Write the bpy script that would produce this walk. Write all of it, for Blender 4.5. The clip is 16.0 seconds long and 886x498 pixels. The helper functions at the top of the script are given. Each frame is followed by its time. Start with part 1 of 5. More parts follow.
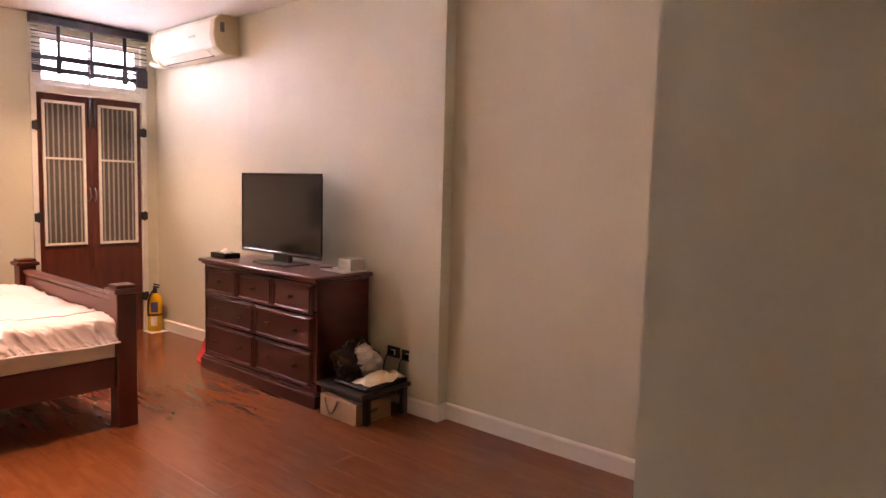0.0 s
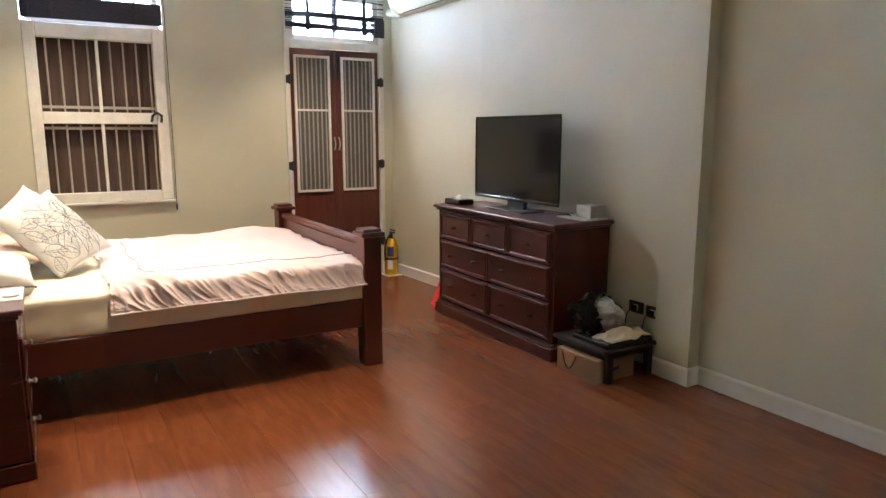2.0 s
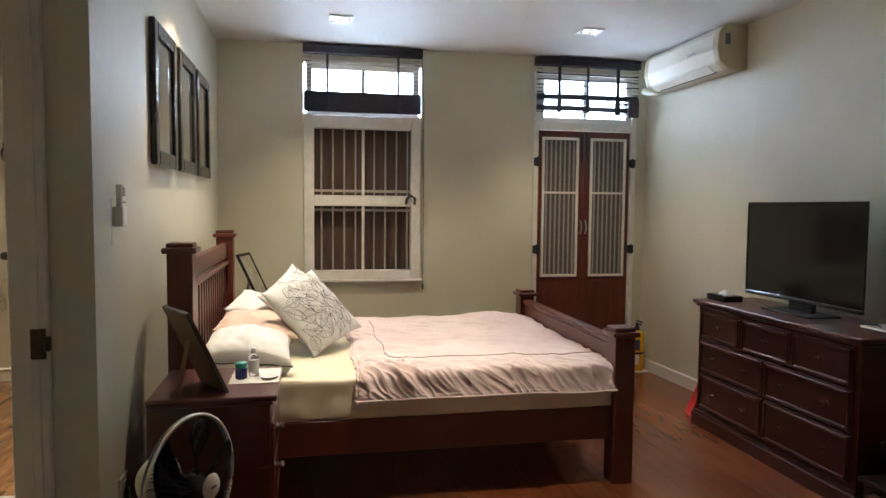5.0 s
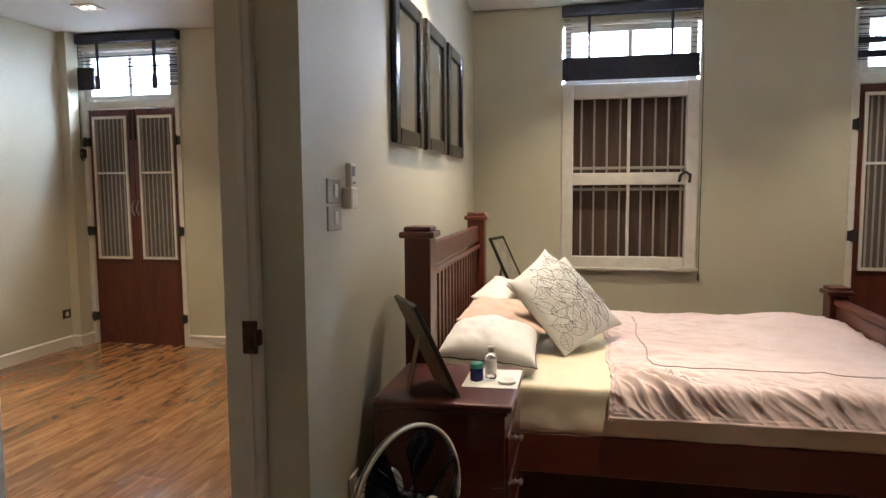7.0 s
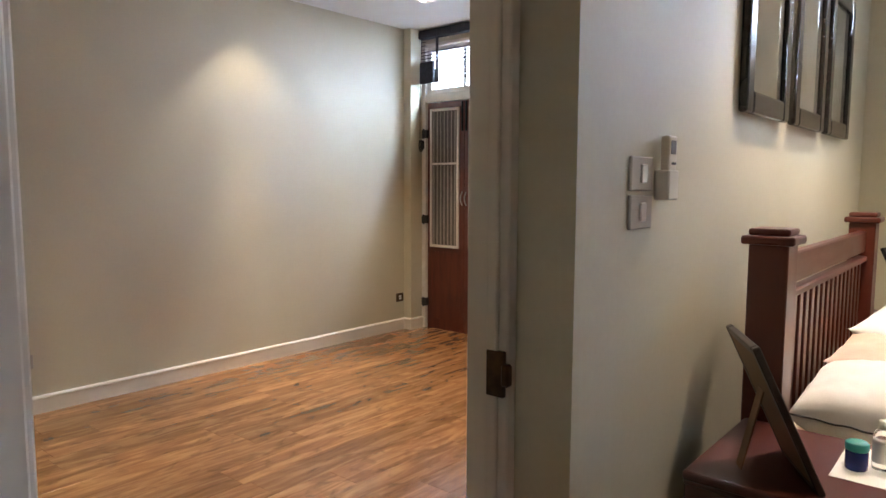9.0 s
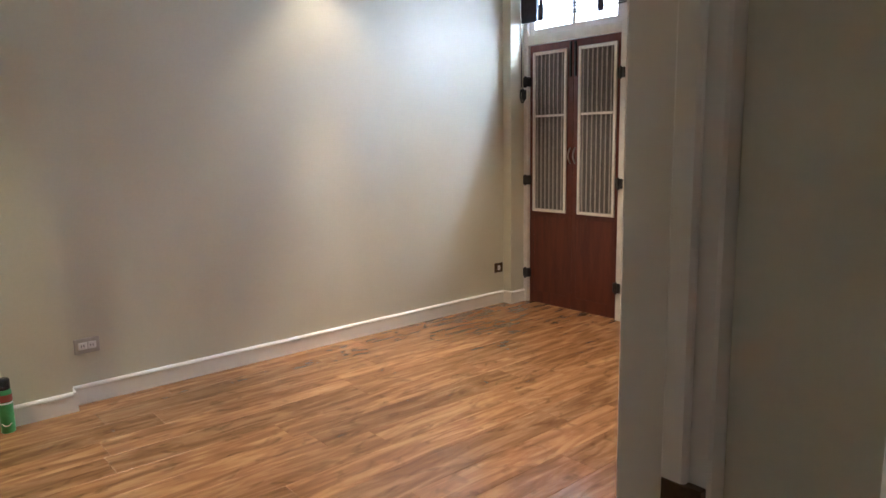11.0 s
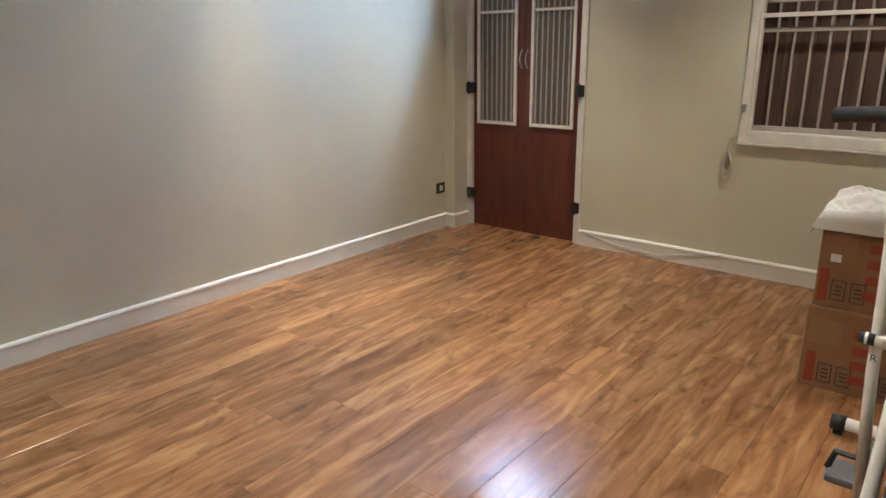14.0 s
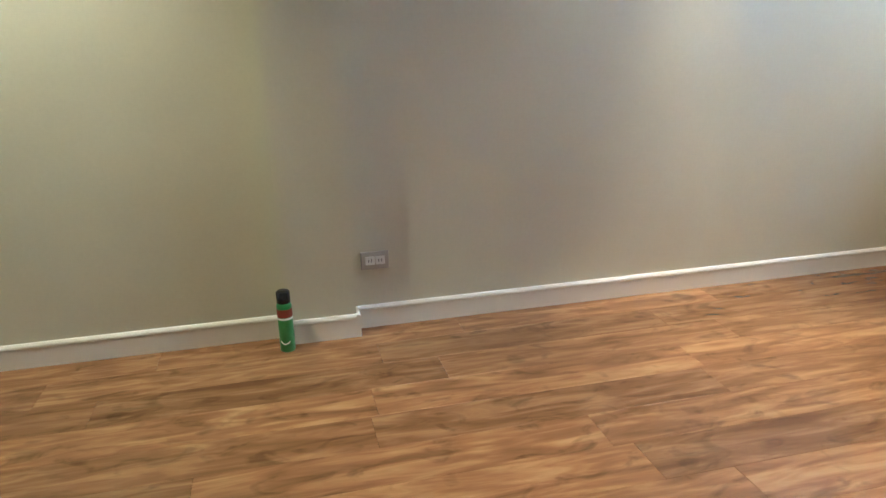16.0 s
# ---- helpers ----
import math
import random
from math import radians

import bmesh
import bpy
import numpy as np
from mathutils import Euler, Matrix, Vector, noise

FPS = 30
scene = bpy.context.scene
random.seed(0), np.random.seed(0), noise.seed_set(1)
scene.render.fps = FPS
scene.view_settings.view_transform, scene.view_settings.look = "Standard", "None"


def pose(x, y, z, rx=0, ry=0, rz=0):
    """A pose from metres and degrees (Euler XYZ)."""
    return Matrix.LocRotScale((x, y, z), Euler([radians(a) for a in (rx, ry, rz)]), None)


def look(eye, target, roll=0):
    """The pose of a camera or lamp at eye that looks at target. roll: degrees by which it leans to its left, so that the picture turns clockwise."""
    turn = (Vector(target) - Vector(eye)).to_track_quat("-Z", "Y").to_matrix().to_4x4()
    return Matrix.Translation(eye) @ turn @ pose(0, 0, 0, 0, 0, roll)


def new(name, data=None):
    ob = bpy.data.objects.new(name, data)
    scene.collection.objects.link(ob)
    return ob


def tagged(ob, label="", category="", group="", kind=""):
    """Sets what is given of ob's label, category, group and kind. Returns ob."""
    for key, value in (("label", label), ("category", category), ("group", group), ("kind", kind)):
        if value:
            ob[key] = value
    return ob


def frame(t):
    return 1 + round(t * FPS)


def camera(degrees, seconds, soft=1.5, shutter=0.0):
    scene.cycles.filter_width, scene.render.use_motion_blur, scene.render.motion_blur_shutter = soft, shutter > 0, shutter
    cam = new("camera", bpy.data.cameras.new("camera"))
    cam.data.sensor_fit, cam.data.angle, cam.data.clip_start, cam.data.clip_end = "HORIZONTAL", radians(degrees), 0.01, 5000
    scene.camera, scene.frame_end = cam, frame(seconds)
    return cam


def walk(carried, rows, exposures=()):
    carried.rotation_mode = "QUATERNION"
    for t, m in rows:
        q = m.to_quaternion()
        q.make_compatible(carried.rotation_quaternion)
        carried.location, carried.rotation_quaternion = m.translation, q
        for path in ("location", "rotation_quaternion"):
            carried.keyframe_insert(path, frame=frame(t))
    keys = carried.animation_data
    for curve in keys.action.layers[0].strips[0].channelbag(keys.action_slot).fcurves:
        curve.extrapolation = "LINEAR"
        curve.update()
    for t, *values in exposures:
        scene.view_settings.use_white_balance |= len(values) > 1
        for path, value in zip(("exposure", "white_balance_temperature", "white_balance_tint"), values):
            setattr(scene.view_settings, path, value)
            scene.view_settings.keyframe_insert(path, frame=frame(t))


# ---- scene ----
cam = camera(67.0, 16.0)
PATH = [
    (0, (0.027, 0.546, 1.388), (1.53, 1.852, 1.202), 1.5),
    (0.5, (0.05, 0.63, 1.369), (1.395, 2.092, 1.147), 1.6),
    (1, (0.073, 0.738, 1.335), (1.308, 2.29, 1.081), 0.6),
    (1.5, (0.068, 0.769, 1.338), (1.245, 2.357, 1.037), 0.7),
    (2, (0.059, 0.848, 1.335), (1.072, 2.538, 0.993), -0.0),
    (2.5, (0.059, 0.961, 1.335), (0.857, 2.769, 1.029), -1.0),
    (3, (0.056, 0.987, 1.371), (0.729, 2.85, 1.094), 0.2),
    (3.5, (0.066, 1.014, 1.389), (0.678, 2.903, 1.147), 0.3),
    (5.8, (0.128, 1.352, 1.407), (0.298, 3.342, 1.304), 0.5),
    (6, (0.163, 1.399, 1.4), (0.262, 3.393, 1.28), 0.4),
    (6.5, (0.192, 1.518, 1.382), (0.064, 3.507, 1.219), 0.3),
    (7, (0.172, 1.686, 1.39), (-0.227, 3.638, 1.209), -0.4),
    (7.5, (0.148, 1.833, 1.391), (-0.443, 3.738, 1.239), -0.9),
    (8, (0.135, 1.999, 1.377), (-0.652, 3.83, 1.206), -0.7),
    (8.5, (0.125, 2.168, 1.372), (-0.943, 3.851, 1.211), 0.4),
    (9, (0.044, 2.293, 1.356), (-1.244, 3.811, 1.164), 0.2),
    (9.5, (-0.062, 2.411, 1.363), (-1.481, 3.804, 1.152), -0.4),
    (10, (-0.163, 2.541, 1.351), (-1.679, 3.815, 1.075), -1.1),
    (12.5, (-0.750, 3.001, 1.358), (-2.061, 4.442, 0.94), -0.1),
    (13, (-0.837, 3.016, 1.342), (-2.047, 4.536, 0.87), -0.2),
    (13.5, (-0.962, 3.011, 1.334), (-2.096, 4.565, 0.789), -1.4),
    (14, (-1.085, 2.966, 1.312), (-2.314, 4.435, 0.736), -0.8),
    (14.5, (-1.174, 3.023, 1.317), (-2.619, 4.264, 0.707), -1.7),
    (15, (-1.291, 3.142, 1.303), (-2.932, 4.114, 0.701), -1.3),
    (15.5, (-1.341, 3.212, 1.282), (-3.124, 3.906, 0.698), -2.3),
    (16, (-1.448, 3.245, 1.248), (-3.304, 3.688, 0.647), -1.4),
]
EXPOSURES = [(0.0, 1.12, 8700, 52), (0.7, 0.98, 8200, 42), (1.5, 0.88, 6900, 25), (2.0, 0.84, 6400, 17), (2.5, 0.60, 6300, 16), (3.5, 0.30, 6200, 14), (6.0, 0.0, 6350, 15), (8.0, 0.09, 6450, 19), (9.0, 0.29, 6400, 20), (9.5, 0.29, 6300, 20), (12.5, 0.48, 5600, 17), (14.0, 0.48, 5450, 14), (16.0, 0.50, 5600, 11)]
walk(cam, [(t, look(eye, target, roll)) for t, eye, target, roll in PATH], EXPOSURES)

# ---- world and light ----
world = bpy.data.worlds.new("sky")
scene.world = world
world.use_nodes = True
wn = world.node_tree
sky = wn.nodes.new("ShaderNodeTexSky")
sky.sky_type, sky.sun_disc = "NISHITA", False
sky.sun_elevation, sky.sun_rotation = radians(40), radians(200)
wn.links.new(sky.outputs[0], wn.nodes["Background"].inputs[0])
wn.nodes["Background"].inputs[1].default_value = 0.1

CEIL = 2.755      # ceiling height
BED_Z = -0.09     # bedroom floor, a low step under the other room's floor
FACADE = 6.98     # inner face of the window wall


def spot(name, x, y, watts, size=115, blend=0.7, colour=(1.0, 0.80, 0.55), radius=0.04, aim=(0, 0)):
    data = bpy.data.lights.new(name, "SPOT")
    data.energy, data.spot_size, data.spot_blend = watts, radians(size), blend
    data.color, data.shadow_soft_size = colour, radius
    ob = new(name, data)
    ob.matrix_world = look((x, y, CEIL - 0.035), (x + aim[0], y + aim[1], 0))
    return ob


WARM = (1.0, 0.845, 0.60)
# The last, (2.3, 1.7), is an unseen weak fill added for the near wall.
BED_LAMPS = [(0.305, 6.15), (2.18, 6.07), (-0.31, 5.2), (0.72, 4.2), (2.3, 1.7)]
for (lx, ly), watts, cone in zip(BED_LAMPS, (74, 66, 142, 122, 6), (105, 105, 105, 66, 105)):
    spot("bedroom_spot", lx, ly, watts, cone, 0.8, WARM)
ROOM_LAMPS = [(-3.43, 6.18), (-3.94, 5.13), (-3.75, 2.15), (-2.2, 4.3), (-1.68, 6.15)]
spot("room_spot", -3.43, 6.18, 100, 78, 0.9, WARM)
spot("room_spot", -3.94, 5.13, 27, 88, 0.6, WARM)
spot("room_spot", -3.94, 5.13, 175, 38, 1.0, WARM)
# Added out of view; its tint and tilt brighten the wall left of the pilaster.
spot("room_spot", -3.75, 2.15, 145, 92, 0.9, (1.0, 0.96, 0.66), aim=(-0.7, 0.1))
# Unseen broad fill, added to lift the middle of the room.
spot("room_spot", -2.2, 4.3, 195, 88, 0.9, WARM)
spot("room_spot", -1.68, 6.15, 85, 100, 0.9, WARM)


def window_light(name, x0, x1, watts, turn, spread):
    """Sky light entering through a fanlight."""
    data = bpy.data.lights.new(name, "AREA")
    data.shape, data.size, data.size_y = "RECTANGLE", x1 - x0, 0.36
    data.energy, data.color = watts, (0.68, 0.84, 1.0)
    data.spread = radians(spread)
    ob = new(name, data)
    ob.matrix_world = look(((x0 + x1) / 2, FACADE + 0.11, 2.39), ((x0 + x1) / 2 + turn, FACADE - 1.0, 1.72))
    return ob


for x0, x1, watts, turn, spread in ((0.12, 0.94, 24, -0.1, 110), (2.14, 2.96, 15, 0.3, 115), (-4.10, -3.30, 36, -0.12, 95)):
    window_light("fanlight_sky", x0, x1, watts, turn, spread)


# ---- helpers for building ----
ORIGIN = {}


def thing(name, at, label, category, group="", kind=""):
    ob = new(name)
    ob.empty_display_size = 0.05
    ob.location = at
    ORIGIN[ob.name] = Vector(at)
    return tagged(ob, label, category, group, kind)


def finish(bm, name, material, smooth=False):
    bmesh.ops.recalc_face_normals(bm, faces=bm.faces)
    me = bpy.data.meshes.new(name)
    bm.to_mesh(me)
    bm.free()
    if smooth:
        for f in me.polygons:
            f.use_smooth = True
    for m in material if isinstance(material, (list, tuple)) else [material]:
        me.materials.append(m)
    return me


def part(name, bm, material, parent, label="", smooth=False):
    """One mesh, given in world places, as a part of a thing or of a part."""
    base = ORIGIN[parent.name]
    bmesh.ops.translate(bm, verts=bm.verts, vec=-base)
    ob = new(name, finish(bm, name, material, smooth))
    ob.parent = parent
    ORIGIN[ob.name] = base
    if label:
        ob["label"] = label
    return ob


def solo(name, bm, material, label, category, group="", kind="", at=None, smooth=False):
    """A thing that is one mesh."""
    if at is None:
        lo = [min(v.co[i] for v in bm.verts) for i in range(3)]
        hi = [max(v.co[i] for v in bm.verts) for i in range(3)]
        at = ((lo[0] + hi[0]) / 2, (lo[1] + hi[1]) / 2, lo[2])
    bmesh.ops.translate(bm, verts=bm.verts, vec=-Vector(at))
    ob = new(name, finish(bm, name, material, smooth))
    ob.location = at
    ORIGIN[ob.name] = Vector(at)
    return tagged(ob, label, category, group, kind)


def structure(name, bm, material, label="", category=""):
    ob = new(name, finish(bm, name, material))
    ORIGIN[ob.name] = Vector((0, 0, 0))
    return tagged(ob, label, category, "", "structure")


def box(x0, x1, y0, y1, z0, z1, bevel=0.0, bm=None, seg=1):
    bm = bm or bmesh.new()
    m = Matrix.Translation(((x0 + x1) / 2, (y0 + y1) / 2, (z0 + z1) / 2)) @ Matrix.Diagonal((abs(x1 - x0), abs(y1 - y0), abs(z1 - z0), 1))
    made = bmesh.ops.create_cube(bm, size=1, matrix=m)
    if bevel:
        edges = list({e for v in made["verts"] for e in v.link_edges})
        bmesh.ops.bevel(bm, geom=edges, offset=bevel, segments=seg, affect="EDGES", profile=0.5)
    return bm


def tube(p, q, r, r2=None, n=16, bm=None, caps=True):
    bm = bm or bmesh.new()
    p, q = Vector(p), Vector(q)
    d = q - p
    m = Matrix.Translation((p + q) / 2) @ d.to_track_quat("Z", "Y").to_matrix().to_4x4()
    bmesh.ops.create_cone(bm, cap_ends=caps, segments=n, radius1=r, radius2=r if r2 is None else r2, depth=d.length, matrix=m)
    return bm


def bent(points, r, n=10, bm=None):
    """A round bar along points."""
    bm = bm or bmesh.new()
    pts = [Vector(p) for p in points]
    rings = []
    for i, p in enumerate(pts):
        d = (pts[min(i + 1, len(pts) - 1)] - pts[max(i - 1, 0)]).normalized()
        side = d.cross(Vector((0.13, 0.27, 0.95))).normalized()
        up = side.cross(d).normalized()
        rings.append([bm.verts.new(p + r * (math.cos(a) * side + math.sin(a) * up)) for a in [2 * math.pi * k / n for k in range(n)]])
    for a, b in zip(rings, rings[1:]):
        for k in range(n):
            bm.faces.new((a[k], a[(k + 1) % n], b[(k + 1) % n], b[k]))
    bm.faces.new(rings[0])
    bm.faces.new(rings[-1][::-1])
    return bm


def curve_points(p, c, q, steps=8):
    p, c, q = Vector(p), Vector(c), Vector(q)
    return [(1 - t) ** 2 * p + 2 * t * (1 - t) * c + t * t * q for t in [k / steps for k in range(steps + 1)]]


def lathe(profile, at, n=24, bm=None, turn=None):
    """A turned shape: profile of (radius, height)."""
    bm = bm or bmesh.new()
    m = Matrix.Translation(at) @ (turn.to_4x4() if turn else Matrix.Identity(4))
    rings = []
    for r, z in profile:
        rings.append([bm.verts.new(m @ Vector((max(r, 1e-4) * math.cos(2 * math.pi * k / n), max(r, 1e-4) * math.sin(2 * math.pi * k / n), z))) for k in range(n)])
    for a, b in zip(rings, rings[1:]):
        for k in range(n):
            bm.faces.new((a[k], a[(k + 1) % n], b[(k + 1) % n], b[k]))
    bm.faces.new(rings[0][::-1])
    bm.faces.new(rings[-1])
    return bm


def turned(bm, m):
    bmesh.ops.transform(bm, matrix=m, verts=bm.verts)
    return bm


def sheet(nx, ny, place, thick=0.0):
    """A grid of (u, v) in 0..1 laid out by place(u, v)."""
    bm = bmesh.new()
    g = [[bm.verts.new(place(i / nx, j / ny)) for j in range(ny + 1)] for i in range(nx + 1)]
    for i in range(nx):
        for j in range(ny):
            bm.faces.new((g[i][j], g[i + 1][j], g[i + 1][j + 1], g[i][j + 1]))
    if thick:
        bmesh.ops.recalc_face_normals(bm, faces=bm.faces)
        bmesh.ops.solidify(bm, geom=bm.faces[:], thickness=thick)
    return bm


# ---- materials ----
def nodes_of(name):
    m = bpy.data.materials.new(name)
    m.use_nodes = True
    return m, m.node_tree.nodes, m.node_tree.links, m.node_tree.nodes["Principled BSDF"]


def surface(name, c1, c2, rough=0.5, scale=8.0, stretch=(1, 1, 1), bump=0.1, fine=60.0, metal=0.0, coat=0.0, vary=0.0, rough_vary=0.08, bump_dist=0.003):
    """Two tones mixed by coarse and fine noise, with a fine relief."""
    m, n, l, p = nodes_of(name)
    tc = n.new("ShaderNodeTexCoord")
    info = n.new("ShaderNodeObjectInfo")
    shift = n.new("ShaderNodeVectorMath")
    shift.operation = "MULTIPLY_ADD"
    comb = n.new("ShaderNodeCombineXYZ")
    for k in range(3):
        l.new(info.outputs["Random"], comb.inputs[k])
    l.new(comb.outputs[0], shift.inputs[0])
    shift.inputs[1].default_value = (37.0, 91.0, 53.0)
    l.new(tc.outputs["Object"], shift.inputs[2])
    mp = n.new("ShaderNodeMapping")
    mp.inputs["Scale"].default_value = stretch
    l.new(shift.outputs[0], mp.inputs[0])
    a = n.new("ShaderNodeTexNoise")
    a.inputs["Scale"].default_value, a.inputs["Detail"].default_value = scale, 5
    a.inputs["Distortion"].default_value = 0.4
    b = n.new("ShaderNodeTexNoise")
    b.inputs["Scale"].default_value, b.inputs["Detail"].default_value = fine, 3
    l.new(mp.outputs[0], a.inputs["Vector"])
    l.new(mp.outputs[0], b.inputs["Vector"])
    add = n.new("ShaderNodeMath")
    add.operation = "MULTIPLY_ADD"
    l.new(b.outputs[0], add.inputs[0])
    add.inputs[1].default_value = 0.35
    l.new(a.outputs[0], add.inputs[2])
    ramp = n.new("ShaderNodeValToRGB")
    ramp.color_ramp.elements[0].position, ramp.color_ramp.elements[1].position = 0.45, 0.95
    ramp.color_ramp.elements[0].color, ramp.color_ramp.elements[1].color = (*c1, 1), (*c2, 1)
    l.new(add.outputs[0], ramp.inputs[0])
    colour = ramp.outputs[0]
    if vary:
        hsv = n.new("ShaderNodeHueSaturation")
        val = n.new("ShaderNodeMapRange")
        val.inputs["To Min"].default_value, val.inputs["To Max"].default_value = 1 - vary, 1 + vary
        l.new(info.outputs["Random"], val.inputs[0])
        l.new(val.outputs[0], hsv.inputs["Value"])
        l.new(colour, hsv.inputs["Color"])
        colour = hsv.outputs[0]
    l.new(colour, p.inputs["Base Color"])
    rr = n.new("ShaderNodeMapRange")
    rr.inputs["To Min"].default_value, rr.inputs["To Max"].default_value = max(0.02, rough - rough_vary), rough + rough_vary
    l.new(a.outputs[0], rr.inputs[0])
    l.new(rr.outputs[0], p.inputs["Roughness"])
    p.inputs["Metallic"].default_value = metal
    p.inputs["Coat Weight"].default_value = coat
    p.inputs["Coat Roughness"].default_value = 0.12
    if bump:
        bp = n.new("ShaderNodeBump")
        bp.inputs["Strength"].default_value, bp.inputs["Distance"].default_value = bump, bump_dist
        l.new(add.outputs[0], bp.inputs["Height"])
        l.new(bp.outputs[0], p.inputs["Normal"])
    return m


def plain_glow(name, colour, strength):
    m, n, l, p = nodes_of(name)
    p.inputs["Base Color"].default_value = (*colour, 1)
    p.inputs["Emission Color"].default_value = (*colour, 1)
    p.inputs["Emission Strength"].default_value = strength
    return m


def glass(name, tint=(1, 1, 1), rough=0.02, ior=1.45):
    m, n, l, p = nodes_of(name)
    p.inputs["Base Color"].default_value = (*tint, 1)
    p.inputs["Roughness"].default_value = rough
    p.inputs["Transmission Weight"].default_value = 1.0
    p.inputs["IOR"].default_value = ior
    return m


WALL = surface("wall_paint", (0.56, 0.53, 0.40), (0.62, 0.588, 0.455), 0.56, 1.4, bump=0.10, fine=70, rough_vary=0.06)
TRIM = surface("cream_trim_paint", (0.74, 0.70, 0.62), (0.78, 0.74, 0.66), 0.32, 2.2, bump=0.03)
CEILING = surface("ceiling_paint", (0.72, 0.71, 0.68), (0.78, 0.77, 0.74), 0.6, 2.5, bump=0.05)
WHITE = surface("white_joinery_paint", (0.66, 0.63, 0.56), (0.78, 0.75, 0.68), 0.4, 12, bump=0.08)
BAR = surface("pale_grille_paint", (0.36, 0.32, 0.27), (0.46, 0.41, 0.35), 0.5, 20)
DOORBAR = surface("grey_door_grille", (0.30, 0.275, 0.24), (0.38, 0.35, 0.31), 0.5, 20)
CHERRY = surface("dark_cherry_wood", (0.062, 0.013, 0.009), (0.082, 0.018, 0.012), 0.24, 3.0, (1, 1, 6), 0.02, 14, coat=0.3)
CHERRY_X = surface("dark_cherry_wood_lengthwise", (0.062, 0.013, 0.009), (0.082, 0.018, 0.012), 0.32, 3.0, (7, 1, 7), 0.02, 10, coat=0.1)
BEDWOOD = surface("red_brown_bed_wood", (0.085, 0.0165, 0.0085), (0.102, 0.021, 0.0105), 0.33, 3.0, (6, 6, 1), 0.04, 16, coat=0.1)
BEDWOOD_X = surface("red_brown_bed_wood_long", (0.085, 0.0165, 0.0085), (0.102, 0.021, 0.0105), 0.33, 3.0, (1, 6, 6), 0.04, 16, coat=0.1)
BEDWOOD_Y = surface("red_brown_bed_wood_cross", (0.085, 0.0165, 0.0085), (0.102, 0.021, 0.0105), 0.33, 3.0, (6, 1, 6), 0.04, 16, coat=0.1)
DOORWOOD = surface("red_brown_door_wood", (0.075, 0.014, 0.008), (0.14, 0.03, 0.015), 0.35, 2.5, (8, 8, 1), 0.1, 30, coat=0.15)
SHUTTER = surface("brown_shutter_boards", (0.06, 0.032, 0.022), (0.12, 0.07, 0.05), 0.6, 2.0, (9, 9, 1), 0.25, 40)
BLACK = surface("black_iron", (0.012, 0.011, 0.011), (0.03, 0.028, 0.027), 0.5, 20)
PLASTIC_BLACK = surface("black_plastic", (0.008, 0.008, 0.009), (0.014, 0.014, 0.016), 0.22, 8, bump=0.01)
SCREEN = surface("dark_screen", (0.006, 0.006, 0.007), (0.009, 0.009, 0.010), 0.12, 3, bump=0.0, rough_vary=0.02)
BLIND = surface("dark_woven_cane", (0.010, 0.009, 0.016), (0.035, 0.030, 0.045), 0.6, 30, (1, 1, 1), 0.2)
CHROME = surface("dull_steel", (0.45, 0.44, 0.42), (0.6, 0.59, 0.57), 0.3, 20, metal=1.0, bump=0.03)
BRONZE = surface("dark_bronze", (0.05, 0.03, 0.018), (0.11, 0.07, 0.04), 0.4, 30, metal=0.8, bump=0.05)
OFFWHITE = surface("off_white_plastic", (0.70, 0.67, 0.58), (0.76, 0.73, 0.64), 0.32, 5, bump=0.02)
WHITEPLASTIC = surface("white_plastic", (0.74, 0.73, 0.70), (0.80, 0.79, 0.76), 0.3, 5, bump=0.02)
GREYPLATE = surface("grey_metal_plate", (0.40, 0.37, 0.32), (0.47, 0.44, 0.385), 0.4, 15, metal=0.15, bump=0.03)
BLANKET = surface("pale_pink_cotton", (0.62, 0.49, 0.47), (0.72, 0.60, 0.58), 0.85, 3, bump=0.25, fine=120, rough_vary=0.04)
SHEET = surface("cream_sheet_cotton", (0.66, 0.59, 0.43), (0.75, 0.69, 0.54), 0.85, 3, bump=0.25, fine=120, rough_vary=0.04)
LINEN = surface("white_cotton", (0.74, 0.72, 0.68), (0.82, 0.80, 0.76), 0.85, 4, bump=0.2, fine=120, rough_vary=0.04)
PEACH = surface("peach_cotton", (0.66, 0.47, 0.36), (0.74, 0.56, 0.45), 0.85, 4, bump=0.2, fine=120, rough_vary=0.04)
CARD = surface("brown_cardboard", (0.25, 0.13, 0.06), (0.32, 0.175, 0.085), 0.75, 5, bump=0.12, fine=80)
GREYBOX = surface("grey_beige_card", (0.42, 0.40, 0.34), (0.50, 0.475, 0.40), 0.6, 5, bump=0.05)
CARDRED = surface("printed_red_brown_cardboard", (0.21, 0.105, 0.045), (0.29, 0.15, 0.07), 0.65, 5, bump=0.1)
CARDPALE = surface("pale_cardboard", (0.52, 0.45, 0.32), (0.60, 0.53, 0.39), 0.7, 5, bump=0.1)
REDINK = surface("red_print", (0.25, 0.045, 0.022), (0.33, 0.06, 0.03), 0.65, 9, bump=0.02)
# Dark print; also the near-black that stands for shade in holes and gaps.
INK_GAP = surface("dark_print_and_gaps", (0.04, 0.03, 0.03), (0.07, 0.06, 0.05), 0.6, 9, bump=0.02)
REDBAG = surface("red_paper_bag", (0.60, 0.03, 0.03), (0.72, 0.05, 0.05), 0.45, 6, bump=0.15)
YELLOW = surface("yellow_enamel", (0.72, 0.42, 0.02), (0.80, 0.48, 0.03), 0.25, 6, bump=0.02)
BLUELABEL = surface("blue_label", (0.05, 0.06, 0.16), (0.08, 0.10, 0.24), 0.4, 9, bump=0.01)
